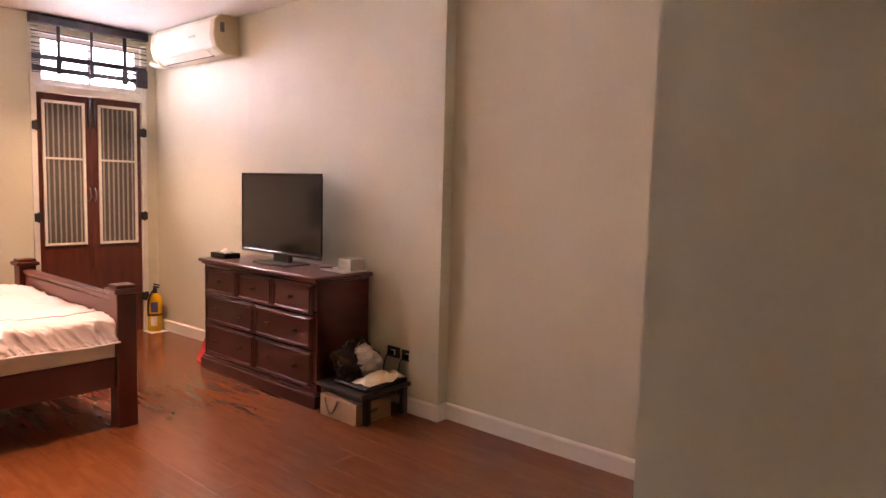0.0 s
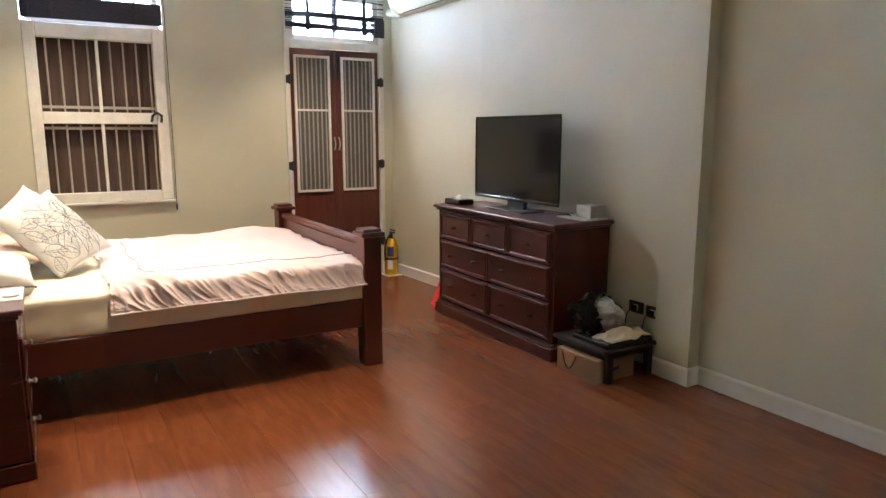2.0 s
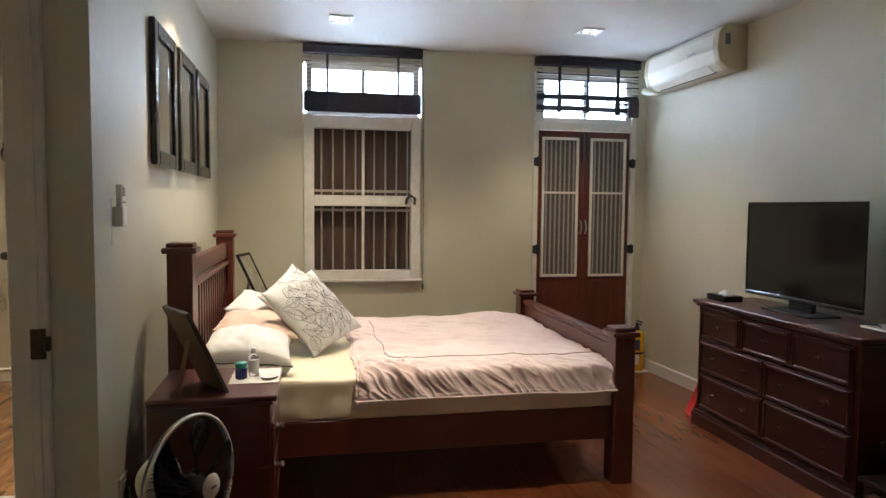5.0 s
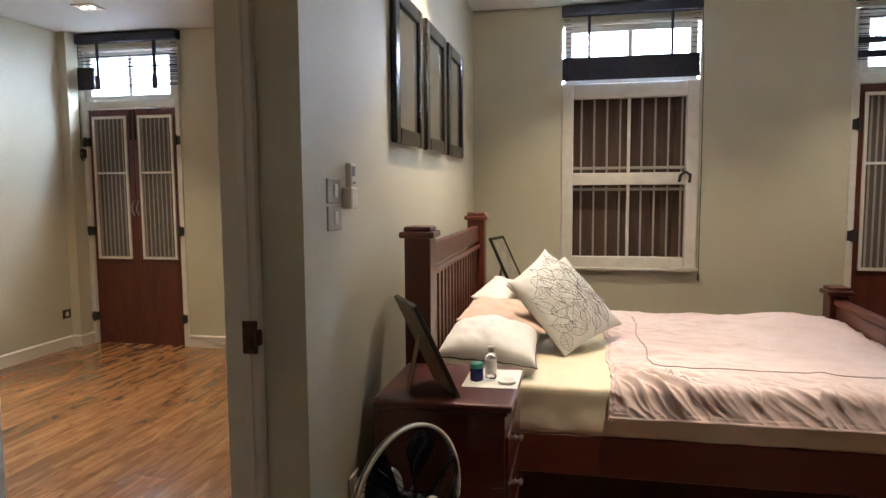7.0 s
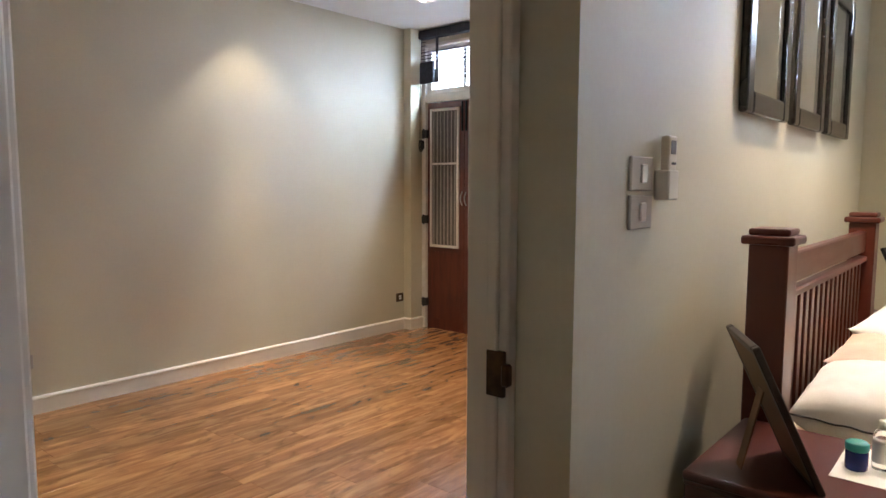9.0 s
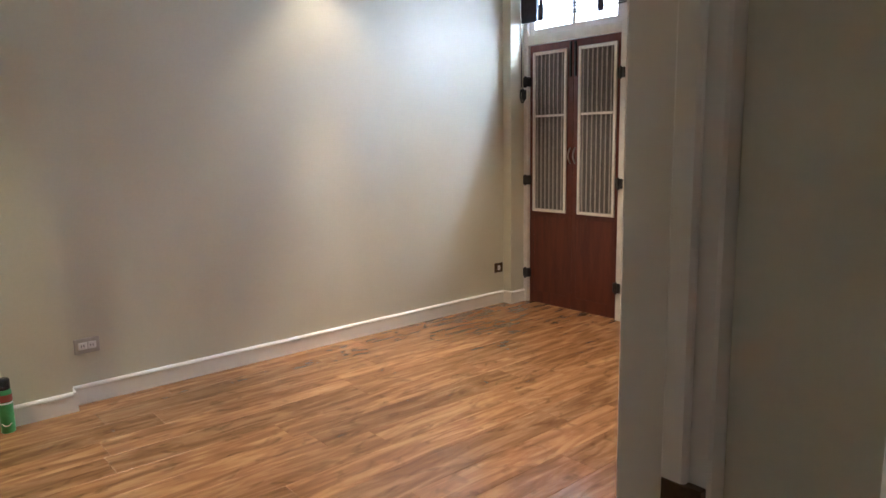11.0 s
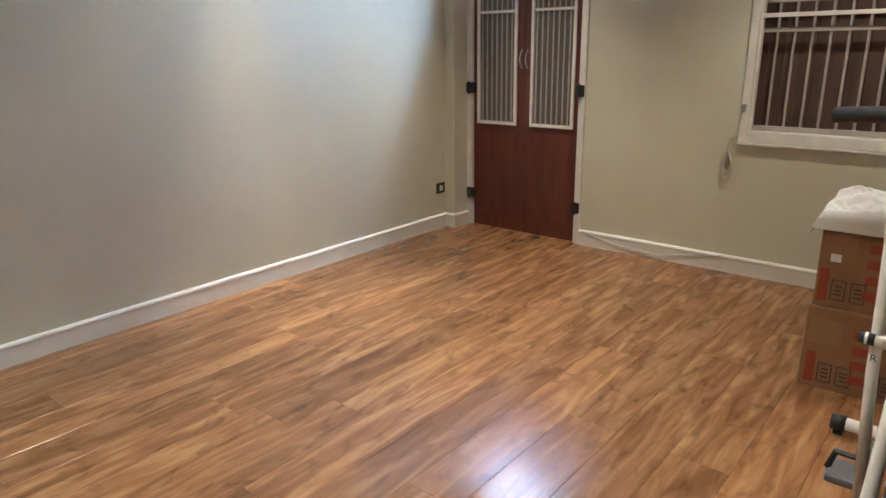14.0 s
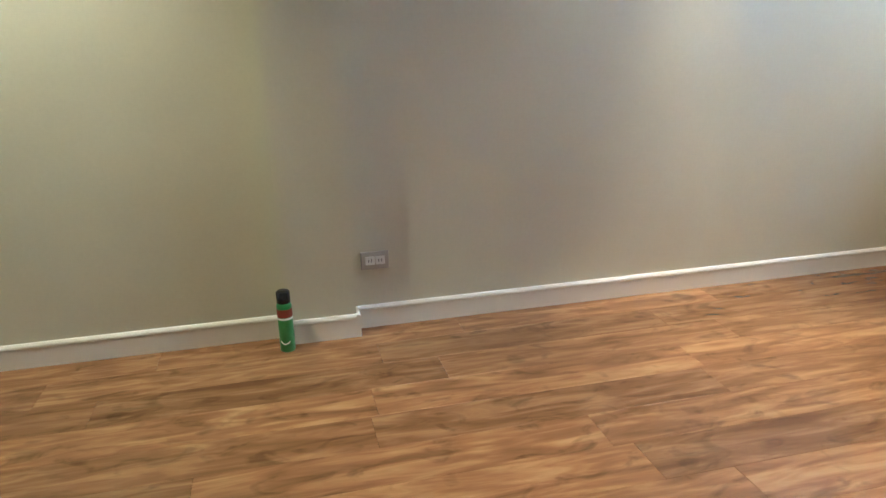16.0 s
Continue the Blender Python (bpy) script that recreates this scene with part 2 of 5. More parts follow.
GREENCAN = surface("green_can", (0.03, 0.20, 0.05), (0.06, 0.30, 0.09), 0.3, 20, bump=0.01)
TEAL = surface("teal_lid", (0.02, 0.22, 0.20), (0.03, 0.28, 0.25), 0.4, 9, bump=0.01)
NAVY = surface("navy_jar", (0.012, 0.02, 0.12), (0.02, 0.03, 0.18), 0.12, 9, bump=0.0)
SEATBLUE = surface("blue_vinyl", (0.02, 0.04, 0.12), (0.035, 0.06, 0.17), 0.4, 12, bump=0.08)
BIKEWHITE = surface("white_bike_enamel", (0.70, 0.68, 0.62), (0.78, 0.76, 0.70), 0.25, 6, bump=0.02)
RUBBER = surface("black_rubber", (0.012, 0.012, 0.013), (0.03, 0.03, 0.03), 0.6, 30, bump=0.1)
GREYPLASTIC = surface("grey_plastic", (0.10, 0.10, 0.11), (0.16, 0.16, 0.17), 0.4, 12, bump=0.04)
TWIG = surface("dry_brown_twigs", (0.10, 0.06, 0.035), (0.20, 0.13, 0.08), 0.8, 20)
MESH = surface("grey_insect_mesh", (0.085, 0.073, 0.062), (0.12, 0.103, 0.09), 0.7, 40, (12, 12, 1), 0.2)
MATBACK = surface("brown_frame_back", (0.15, 0.085, 0.045), (0.22, 0.135, 0.075), 0.6, 8, bump=0.05)
PICTURE = surface("pale_print_paper", (0.46, 0.44, 0.34), (0.56, 0.53, 0.42), 0.6, 3, bump=0.0)
OLDPRINT = surface("faded_olive_print", (0.20, 0.18, 0.12), (0.36, 0.34, 0.26), 0.5, 14, bump=0.0)
BULB = plain_glow("lit_bulb", (1.0, 0.9, 0.72), 14.0)
OUTSIDE = plain_glow("bright_overcast_outside", (0.58, 0.79, 1.0), 95.0)
BLACKWOOD = surface("black_stained_wood", (0.012, 0.009, 0.008), (0.03, 0.022, 0.018), 0.4, 6, (1, 6, 6), 0.1, 30)
ACEND = surface("aged_beige_plastic", (0.50, 0.42, 0.26), (0.58, 0.49, 0.32), 0.4, 4, bump=0.02)
ACBODY = surface("satin_cream_plastic", (0.68, 0.64, 0.54), (0.73, 0.69, 0.59), 0.6, 4, bump=0.02)
FRAMEBLACK = surface("glossy_black_lacquer", (0.010, 0.008, 0.007), (0.022, 0.018, 0.015), 0.16, 8, bump=0.02)
CLOCKSILVER = surface("silver_plastic", (0.84, 0.83, 0.80), (0.90, 0.89, 0.86), 0.3, 8, metal=0.0, bump=0.02)
BLADE = surface("dark_blue_blade_plastic", (0.004, 0.005, 0.009), (0.006, 0.007, 0.013), 0.14, 8, bump=0.01)
WIRE = surface("black_cage_wire", (0.004, 0.004, 0.004), (0.008, 0.008, 0.008), 0.7, 20, bump=0.0)
for dull in (WIRE, BLADE):
    dull.node_tree.nodes["Principled BSDF"].inputs["Specular IOR Level"].default_value = 0.15
LINENGREY = surface("grey_cream_cable", (0.42, 0.38, 0.31), (0.52, 0.48, 0.40), 0.5, 12)
PICGLASS = glass("picture_glass", rough=0.0)
GLASS = glass("window_glass")
CLEAR = glass("clear_plastic", (0.95, 0.97, 0.98), 0.08)


# ---- the large structure ----
def wall_box(name, *spans, material=WALL):
    bm = bmesh.new()
    for s in spans:
        box(*s, bm=bm)
    return structure(name, bm, material)


LEFT2 = -4.27     # far side wall of the empty room
TVWALL = 3.21     # wall behind the dresser
PART_A, PART_B = -0.775, -0.66   # partition, room side and bedroom side
DOOR1 = (2.05, 3.045)            # double door openings in the window wall
DOOR2 = (-4.19, -3.215)
WIN1 = (0.03, 1.03)
WIN2 = (-2.24, -1.30)
OPEN_TOP = 2.63
SILL = 0.77
T = 0.14
# window wall, cut round its four openings
spans = []
edges_x = [-4.6, DOOR2[0], DOOR2[1], WIN2[0], WIN2[1], WIN1[0], WIN1[1], DOOR1[0], DOOR1[1], 3.55]
for k in range(0, 10, 2):
    spans.append((edges_x[k], edges_x[k + 1], FACADE, FACADE + T, -0.25, CEIL + 0.1))
for k in range(1, 9, 2):
    spans.append((edges_x[k], edges_x[k + 1], FACADE, FACADE + T, OPEN_TOP, CEIL + 0.1))
for a, b in (WIN1, WIN2):
    spans.append((a, b, FACADE, FACADE + T, -0.25, SILL))
spans.append((DOOR1[0], DOOR1[1], FACADE + 0.07, FACADE + T, -0.25, BED_Z))
spans.append((DOOR2[0], DOOR2[1], FACADE + 0.07, FACADE + T, -0.25, 0.0))
wall_box("wall_north", *spans)
wall_box("wall_east", (TVWALL, TVWALL + 0.2, 0.5, FACADE, -0.25, CEIL), (TVWALL - 0.09, TVWALL, 3.25, 3.5, BED_Z, CEIL))
bm = bmesh.new()
low_ring = [bm.verts.new((x, y, BED_Z)) for x, y in ((TVWALL, 5.5), (TVWALL, FACADE), (3.14, FACADE))]
high_ring = [bm.verts.new((v.co.x, v.co.y, CEIL)) for v in low_ring]
bm.faces.new(low_ring)
bm.faces.new(high_ring[::-1])
for k in range(3):
    bm.faces.new((low_ring[k], low_ring[(k + 1) % 3], high_ring[(k + 1) % 3], high_ring[k]))
structure("wall_east_corner", bm, WALL)
wall_box("wall_west", (LEFT2 - 0.2, LEFT2, 0.4, FACADE, -0.25, CEIL), (LEFT2, LEFT2 + 0.087, 3.2, 3.5, 0, CEIL), (LEFT2, LEFT2 + 0.087, 6.815, FACADE, 0, CEIL))
wall_box("wall_partition",
         (PART_A, PART_B, 3.45, FACADE, -0.25, CEIL), (PART_B, -0.55, 3.36, 3.53, BED_Z, CEIL), (-0.675, PART_B, 3.36, 3.45, BED_Z, CEIL),
         (PART_A, PART_B, 0.4, 2.40, -0.25, CEIL), (PART_B, -0.60, 2.05, 2.40, BED_Z, CEIL),
         (PART_A, PART_B, 2.40, 3.45, 2.12, CEIL), (PART_B, -0.60, 2.40, 3.36, 2.12, CEIL),
         (PART_A, PART_B, -1.2, 0.4, -0.25, CEIL))
wall_box("wall_south", (LEFT2 - 0.2, PART_A, 0.2, 0.4, -0.25, CEIL), (0.62, TVWALL + 0.2, 0.61, 0.81, -0.25, CEIL),
         (0.62, 0.82, -1.2, 0.61, -0.25, CEIL), (PART_A, 0.82, -1.4, -1.2, -0.25, CEIL))
structure("ceiling", box(LEFT2 - 0.3, TVWALL + 0.3, -1.4, FACADE, CEIL, CEIL + 0.12), CEILING)


def baseboard(name, runs, z, h=0.105, t=0.016):
    """Skirting with a rounded top along runs of (x0, y0, x1, y1, nx, ny); n points into the room."""
    bm = bmesh.new()
    for x0, y0, x1, y1, nx, ny in runs:
        prof = [(0.0, 0.0), (t, 0.0), (t, h - 0.022), (t + 0.003, h - 0.018), (t + 0.002, h - 0.009), (t - 0.004, h - 0.002), (t - 0.010, h), (0.0, h)]
        a = [bm.verts.new((x0 + nx * d, y0 + ny * d, z + e)) for d, e in prof]
        b = [bm.verts.new((x1 + nx * d, y1 + ny * d, z + e)) for d, e in prof]
        for k in range(len(prof)):
            bm.faces.new((a[k], a[(k + 1) % len(prof)], b[(k + 1) % len(prof)], b[k]))
        bm.faces.new(a[::-1])
        bm.faces.new(b)
    return structure(name, bm, TRIM)


W2 = LEFT2 + 0.087
E2 = TVWALL - 0.09
baseboard("baseboard", [
    (LEFT2, 0.4, LEFT2, 3.2, 1, 0), (LEFT2, 3.2, W2 + 0.016, 3.2, 0, -1), (W2, 3.2, W2, 3.5, 1, 0), (LEFT2, 3.5, W2 + 0.016, 3.5, 0, 1),
    (LEFT2, 3.516, LEFT2, 6.815, 1, 0), (LEFT2, 6.815, W2 + 0.016, 6.815, 0, -1), (W2, 6.815, W2, FACADE, 1, 0),
    (DOOR2[1] + 0.002, FACADE, PART_A, FACADE, 0, -1), (PART_A, 3.46, PART_A, FACADE, -1, 0), (PART_A, 0.4, PART_A, 2.39, -1, 0)], 0.0)
baseboard("baseboard_bedroom", [
    (TVWALL, 0.81, TVWALL, 3.25, -1, 0), (E2 - 0.016, 3.25, TVWALL, 3.25, 0, -1), (E2, 3.25, E2, 3.5, -1, 0), (E2 - 0.016, 3.5, TVWALL, 3.5, 0, 1),
    (TVWALL, 3.516, TVWALL, 5.5, -1, 0), (TVWALL, 5.5, 3.14, FACADE, -1, 0),
    (PART_B, FACADE, DOOR1[0] - 0.002, FACADE, 0, -1), (PART_B, 3.546, PART_B, FACADE, 1, 0), (0.62, 0.81, TVWALL, 0.81, 0, 1)], BED_Z)

# door frame of the opening between the rooms, with stop and architrave
bm = bmesh.new()
for y0, y1, sgn in ((3.335, 3.45, 1), (2.40, 2.515, -1)):
    box(PART_A - 0.002, -0.676, y0, y1, 0.0, 2.12, 0.003, bm)
    edge = y0 if sgn > 0 else y1
    box(-0.72, -0.695, min(edge, edge - 0.012 * sgn), max(edge, edge - 0.012 * sgn), 0.0, 2.03, 0.003, bm)
box(PART_A - 0.002, -0.675, 2.515, 3.335, 2.03, 2.12, 0.003, bm)
door_frame = structure("door_frame", bm, TRIM, "cream painted timber frame of the inner doorway", "door frame")
strike = part("strike_plate", box(-0.718, -0.678, 3.322, 3.333, 0.947, 1.037, 0.001), BRONZE, door_frame, "dull bronze strike plate")
part("latch_lip", box(-0.682, -0.664, 3.318, 3.336, 0.970, 1.014, 0.004), BRONZE, strike)


def grille_leaf(parent, x0, x1, y, z0, z1, mid, floor_z):
    """One door leaf: boards below, a white framed insect screen with upright bars above."""
    leaf = part("door_leaf", box(x0, x1, y, y + 0.035, floor_z + 0.001, 2.103, 0.001), DOORWOOD, parent)
    s0, s1 = x0 + 0.04, x1 - 0.055
    if x0 > parent["middle"]:
        s0, s1 = x0 + 0.055, x1 - 0.04
    part("lower_panel", box(x0 + 0.045, x1 - 0.045, y - 0.0015, y + 0.001, floor_z + 0.10, 0.735, 0.001), DOORWOOD, leaf)
    part("insect_mesh", box(s0 + 0.02, s1 - 0.02, y - 0.004, y - 0.0005, z0 + 0.02, z1 - 0.02), MESH, leaf, "grey insect mesh")
    f = bmesh.new()
    w = 0.024
    box(s0, s0 + w, y - 0.018, y - 0.001, z0, z1, 0.003, f)
    box(s1 - w, s1, y - 0.018, y - 0.001, z0, z1, 0.003, f)
    for z in (z0, z1 - w):
        box(s0 + w, s1 - w, y - 0.017, y - 0.001, z, z + w, 0.003, f)
    box(s0 + w, s1 - w, y - 0.016, y - 0.001, mid - 0.009, mid + 0.009, 0.002, f)
    part("screen_frame", f, WHITE, leaf, "white painted screen frame")
    count = 7
    for k in range(count):
        cx = s0 + w + (s1 - s0 - 2 * w) * (k + 0.5) / count
        for a, b in ((z0 + w, mid - 0.009), (mid + 0.009, z1 - w)):
            part("grille_bar", box(cx - 0.0065, cx + 0.0065, y - 0.012, y - 0.004, a, b), DOORBAR, leaf)
    return leaf


def transom(parent, x0, x1, z0, z1, y):
    """A two-light fanlight with its frame and panes."""
    f = bmesh.new()
    for a, b in ((x0, x0 + 0.052), (x1 - 0.052, x1)):
        box(a, b, y, y + 0.05, z0, z1, 0.003, f)
    for a, b in ((z0, z0 + 0.045), (z1 - 0.045, z1)):
        box(x0 + 0.052, x1 - 0.052, y, y + 0.05, a, b, 0.003, f)
    c = (x0 + x1) / 2
    box(c - 0.017, c + 0.017, y + 0.005, y + 0.045, z0 + 0.045, z1 - 0.045, 0.003, f)
    part("transom_frame", f, WHITE, parent)
    for a, b in ((x0 + 0.03, c - 0.008), (c + 0.008, x1 - 0.03)):
        pane = part("pane", box(a, b, y + 0.022, y + 0.028, z0 + 0.03, z1 - 0.03), GLASS, parent)
        pane.visible_shadow = False


def double_door(name, span, floor_z, label):
    x0, x1 = span
    d = thing(name, ((x0 + x1) / 2, FACADE, floor_z), label, "door", kind="structure")
    d["middle"] = (x0 + x1) / 2 - 0.01
    f = bmesh.new()
    box(x0, x0 + 0.048, FACADE - 0.012, FACADE + 0.07, floor_z, 2.62, 0.004, f)
    box(x1 - 0.048, x1, FACADE - 0.012, FACADE + 0.07, floor_z, 2.62, 0.004, f)
    box(x0 + 0.048, x1 - 0.048, FACADE - 0.010, FACADE + 0.07, 2.105, 2.175, 0.004, f)
    box(x0 + 0.048, x1 - 0.048, FACADE - 0.010, FACADE + 0.07, 2.60, 2.63, 0.004, f)
    part("frame", f, WHITE, d, "white painted door frame")
    c = (x0 + x1) / 2
    for a, b in ((x0 + 0.05, c - 0.001), (c + 0.001, x1 - 0.05)):
        leaf = grille_leaf(d, a, b, FACADE + 0.02, 0.775, 2.045, 1.545, floor_z)
        inner = b if a < c - 0.1 else a
        s = -1 if a < c - 0.1 else 1
        hx = inner + s * 0.022
        part("handle", bent(curve_points((hx, FACADE + 0.02, 1.29), (hx, FACADE - 0.035, 1.23), (hx, FACADE + 0.02, 1.17)), 0.006, 8), CHROME, leaf, "small bright pull handle")
        part("bolt", box(hx - 0.008, hx + 0.008, FACADE + 0.002, FACADE + 0.021, 1.83, 2.09, 0.003), BLACK, leaf, "black barrel bolt")
        hinge_x = a - 0.012 if s < 0 else b + 0.012
        for hz in (0.25, 1.03, 1.82):
            hb = box(hinge_x - 0.032, hinge_x + 0.032, FACADE - 0.022, FACADE + 0.019, hz - 0.037, hz + 0.037, 0.005)
            tube((hinge_x, FACADE - 0.026, hz - 0.045), (hinge_x, FACADE - 0.026, hz + 0.045), 0.009, n=10, bm=hb)
            part("hinge", hb, BLACK, leaf, "black iron hinge")
    transom(d, x0 + 0.05, x1 - 0.05, 2.178, 2.597, FACADE + 0.012)
    return d


double_door("door_1", DOOR1, BED_Z, "closed red-brown wooden double door with white grille screens")
door_2 = double_door("door_2", DOOR2, 0.0, "closed red-brown wooden double door with white grille screens")


def barred_window(name, span, panes, label, rails):
    """A white framed window with upright bars before closed brown shutters."""
    x0, x1 = span
    w = thing(name, ((x0 + x1) / 2, FACADE, SILL), label, "window", kind="structure")
    f = bmesh.new()
    fw = 0.088 if panes == 2 else 0.048
    box(x0, x0 + fw, FACADE - 0.022, FACADE + 0.06, SILL + 0.006, 2.17, 0.005, f)
    box(x1 - fw, x1, FACADE - 0.022, FACADE + 0.06, SILL + 0.006, 2.17, 0.005, f)
    box(x0 + fw, x1 - fw, FACADE - 0.020, FACADE + 0.06, 2.06, 2.17, 0.005, f)
    box(x0 + fw, x1 - fw, FACADE - 0.020, FACADE + 0.06, SILL + 0.006, 0.855 if panes == 2 else 0.842, 0.005, f)
    if panes == 2:
        box(x0 + fw, x1 - fw, FACADE - 0.019, FACADE + 0.05, 1.405, 1.498, 0.004, f)
    part("window_frame", f, WHITE, w, "cream painted timber frame")
    if panes == 2:
        part("window_sill", box(x0 - 0.015, x1 + 0.012, FACADE - 0.045, FACADE + 0.002, SILL - 0.016, SILL + 0.006, 0.006), WHITE, w)
    else:
        part("window_sill", box(x0, x1, FACADE - 0.03, FACADE + 0.06, SILL - 0.004, SILL + 0.007, 0.002), WHITE, w)
        sash = bmesh.new()
        for a, b in ((x0 + fw, x0 + fw + 0.014), (x1 - fw - 0.014, x1 - fw)):
            box(a, b, FACADE - 0.008, FACADE + 0.03, 0.842, 2.06, 0.002, sash)
        part("sash_stile", sash, WHITE, w)
    # On the one-pane window backing and boards rise unseen, added to block its fanlight.
    part("shutter_backing", box(x0, x1, FACADE + 0.122, FACADE + 0.138, SILL, 2.19 if panes == 2 else 2.62), SHUTTER, w)
    part("shutter_head", box(x0, x1, FACADE + 0.062, FACADE + 0.138, 2.172, 2.192), WHITE, w)
    c = (x0 + x1) / 2
    n = 12
    for k in range(n):
        a = x0 + (x1 - x0) * k / n
        part("shutter_board", box(a + 0.0006, a + (x1 - x0) / n - 0.0006, FACADE + 0.10, FACADE + 0.12, SILL + 0.002, 2.175 if panes == 2 else 2.6, 0.003), SHUTTER, w)
    if panes == 2:
        m = box(c - 0.011, c + 0.011, FACADE - 0.012, FACADE + 0.03, 0.855, 1.405, 0.003)
        box(c - 0.011, c + 0.011, FACADE - 0.012, FACADE + 0.03, 1.498, 2.06, 0.003, m)
        part("mullion", m, WHITE, w)
        for k in range(4):
            for base in (x0 + fw, c + 0.011):
                cx = base + (c - 0.011 - x0 - fw) * (k + 0.62 if base < c else k + 0.9) / 4.15
                for a, b in ((0.857, 1.40), (1.50, 2.058)):
                    part("grille_bar", tube((cx, FACADE + 0.045, a), (cx, FACADE + 0.045, b), 0.0075, n=8), BAR, w)
    else:
        for k in range(9):
            cx = x0 + fw + (x1 - x0 - 2 * fw) * (k + 0.93) / 9.9
            part("grille_bar", tube((cx, FACADE + 0.045, 0.845), (cx, FACADE + 0.045, 2.058), 0.0075, n=8), BAR, w)
        part("grille_rail", box(x0 + fw, x1 - fw, FACADE + 0.03, FACADE + 0.042, 0.843, 0.872, 0.002), BAR, w)
        for cx in (x0 + 0.02, x1 - 0.02):
            part("catch", box(cx - 0.011, cx + 0.011, FACADE - 0.034, FACADE - 0.021, 0.945, 0.99, 0.003), CHROME, w, "small metal catch")
    for z, y in rails:
        part("grille_rail", box(x0 + fw, x1 - fw, FACADE + y, FACADE + y + 0.012, z - 0.011, z + 0.011, 0.002), BAR if y > 0.02 else WHITE, w)
    transom(w, x0 + 0.02, x1 - 0.02, 2.175, 2.60, FACADE + 0.012)
    head = box(x0, x1, FACADE - 0.012, FACADE + 0.07, 2.60, 2.63, 0.003)
    part("head", head, WHITE, w)
    return w


barred_window("window_1", WIN1, 2, "cream framed barred window with closed brown shutters", [(1.535, 0.03), (1.372, 0.03)])
barred_window("window_2", WIN2, 1, "white framed barred window with closed brown shutters", [(1.529, 0.03), (1.454, -0.012), (1.379, 0.03)])

# bright overcast day outside
solo("backdrop", box(-7, 6, 9.0, 9.05, 1.2, 7), OUTSIDE, "bright overcast daylight outside", "backdrop", kind="structure")

structure("floor_base", box(LEFT2, -0.675, 0.4, FACADE + 0.07, -0.2, -0.008), INK_GAP)
structure("floor_base_bedroom", box(-0.675, TVWALL, -1.2, FACADE + 0.07, -0.25, BED_Z - 0.008), INK_GAP)


# ---- bedroom: bed ----
def post(parent, x, y, z1, s=0.115):
    p = part("post", box(x - s / 2, x + s / 2, y - s / 2, y + s / 2, BED_Z, z1 - 0.05, 0.004), BEDWOOD, parent)
    c = box(x - s / 2 - 0.02, x + s / 2 + 0.02, y - s / 2 - 0.02, y + s / 2 + 0.02, z1 - 0.05, z1 - 0.022, 0.008, seg=2)
    box(x - s / 2 - 0.003, x + s / 2 + 0.003, y - s / 2 - 0.003, y + s / 2 + 0.003, z1 - 0.022, z1, 0.008, c, 2)
    part("cap", c, BEDWOOD, p)
    return p


HX, FX, Y0, Y1 = -0.515, 1.745, 4.545, 6.215
bed = thing("bed", ((HX + FX) / 2, (Y0 + Y1) / 2, BED_Z), "red-brown wooden double bed with square capped posts", "bed")
for px, pz in ((HX, 1.225), (FX, 0.765)):
    for py in (Y0, Y1):
        post(bed, px, py, pz)
yi0, yi1 = Y0 + 0.058, Y1 - 0.058
part("head_rail", box(HX - 0.02, HX + 0.02, yi0, yi1, 1.03, 1.135, 0.006), BEDWOOD_Y, bed)
part("head_rail", box(HX - 0.016, HX + 0.03, yi0, yi1, 0.985, 1.012, 0.005), BEDWOOD_Y, bed)
part("head_rail", box(HX - 0.02, HX + 0.02, yi0, yi1, 0.25, 0.42, 0.006), BEDWOOD_Y, bed)
for k in range(17):
    sy = yi0 + (yi1 - yi0) * (k + 0.5) / 17
    part("slat", box(HX - 0.009, HX + 0.009, sy - 0.024, sy + 0.024, 0.42, 0.985, 0.003), BEDWOOD, bed)
part("foot_rail", box(FX - 0.022, FX + 0.022, yi0, yi1, 0.48, 0.655, 0.008), BEDWOOD_Y, bed)
part("foot_rail", box(FX - 0.035, FX + 0.035, yi0, yi1, 0.655, 0.69, 0.008), BEDWOOD_Y, bed)
part("foot_rail", box(FX - 0.02, FX + 0.02, yi0, yi1, 0.155, 0.33, 0.006), BEDWOOD_Y, bed)
part("side_rail", box(HX + 0.058, FX - 0.058, Y0 - 0.025, Y0 + 0.02, 0.155, 0.335, 0.006), BEDWOOD_X, bed)
part("side_rail", box(HX + 0.058, FX - 0.058, Y1 - 0.02, Y1 + 0.025, 0.155, 0.335, 0.006), BEDWOOD_X, bed)
for k in range(5):
    bx = HX + 0.3 + k * 0.42
    part("bed_slat", box(bx, bx + 0.09, Y0 + 0.02, Y1 - 0.02, 0.20, 0.225), BEDWOOD, bed)
m0x, m1x = HX + 0.03, FX - 0.03
mattress = thing("mattress", ((m0x + m1x) / 2, (Y0 + Y1) / 2, 0.226), "thick mattress in a cream fitted sheet", "mattress")
part("body", box(m0x + 0.01, m1x - 0.01, Y0, Y1, 0.226, 0.50, 0.04, seg=3), LINEN, mattress, "white quilted mattress", True)


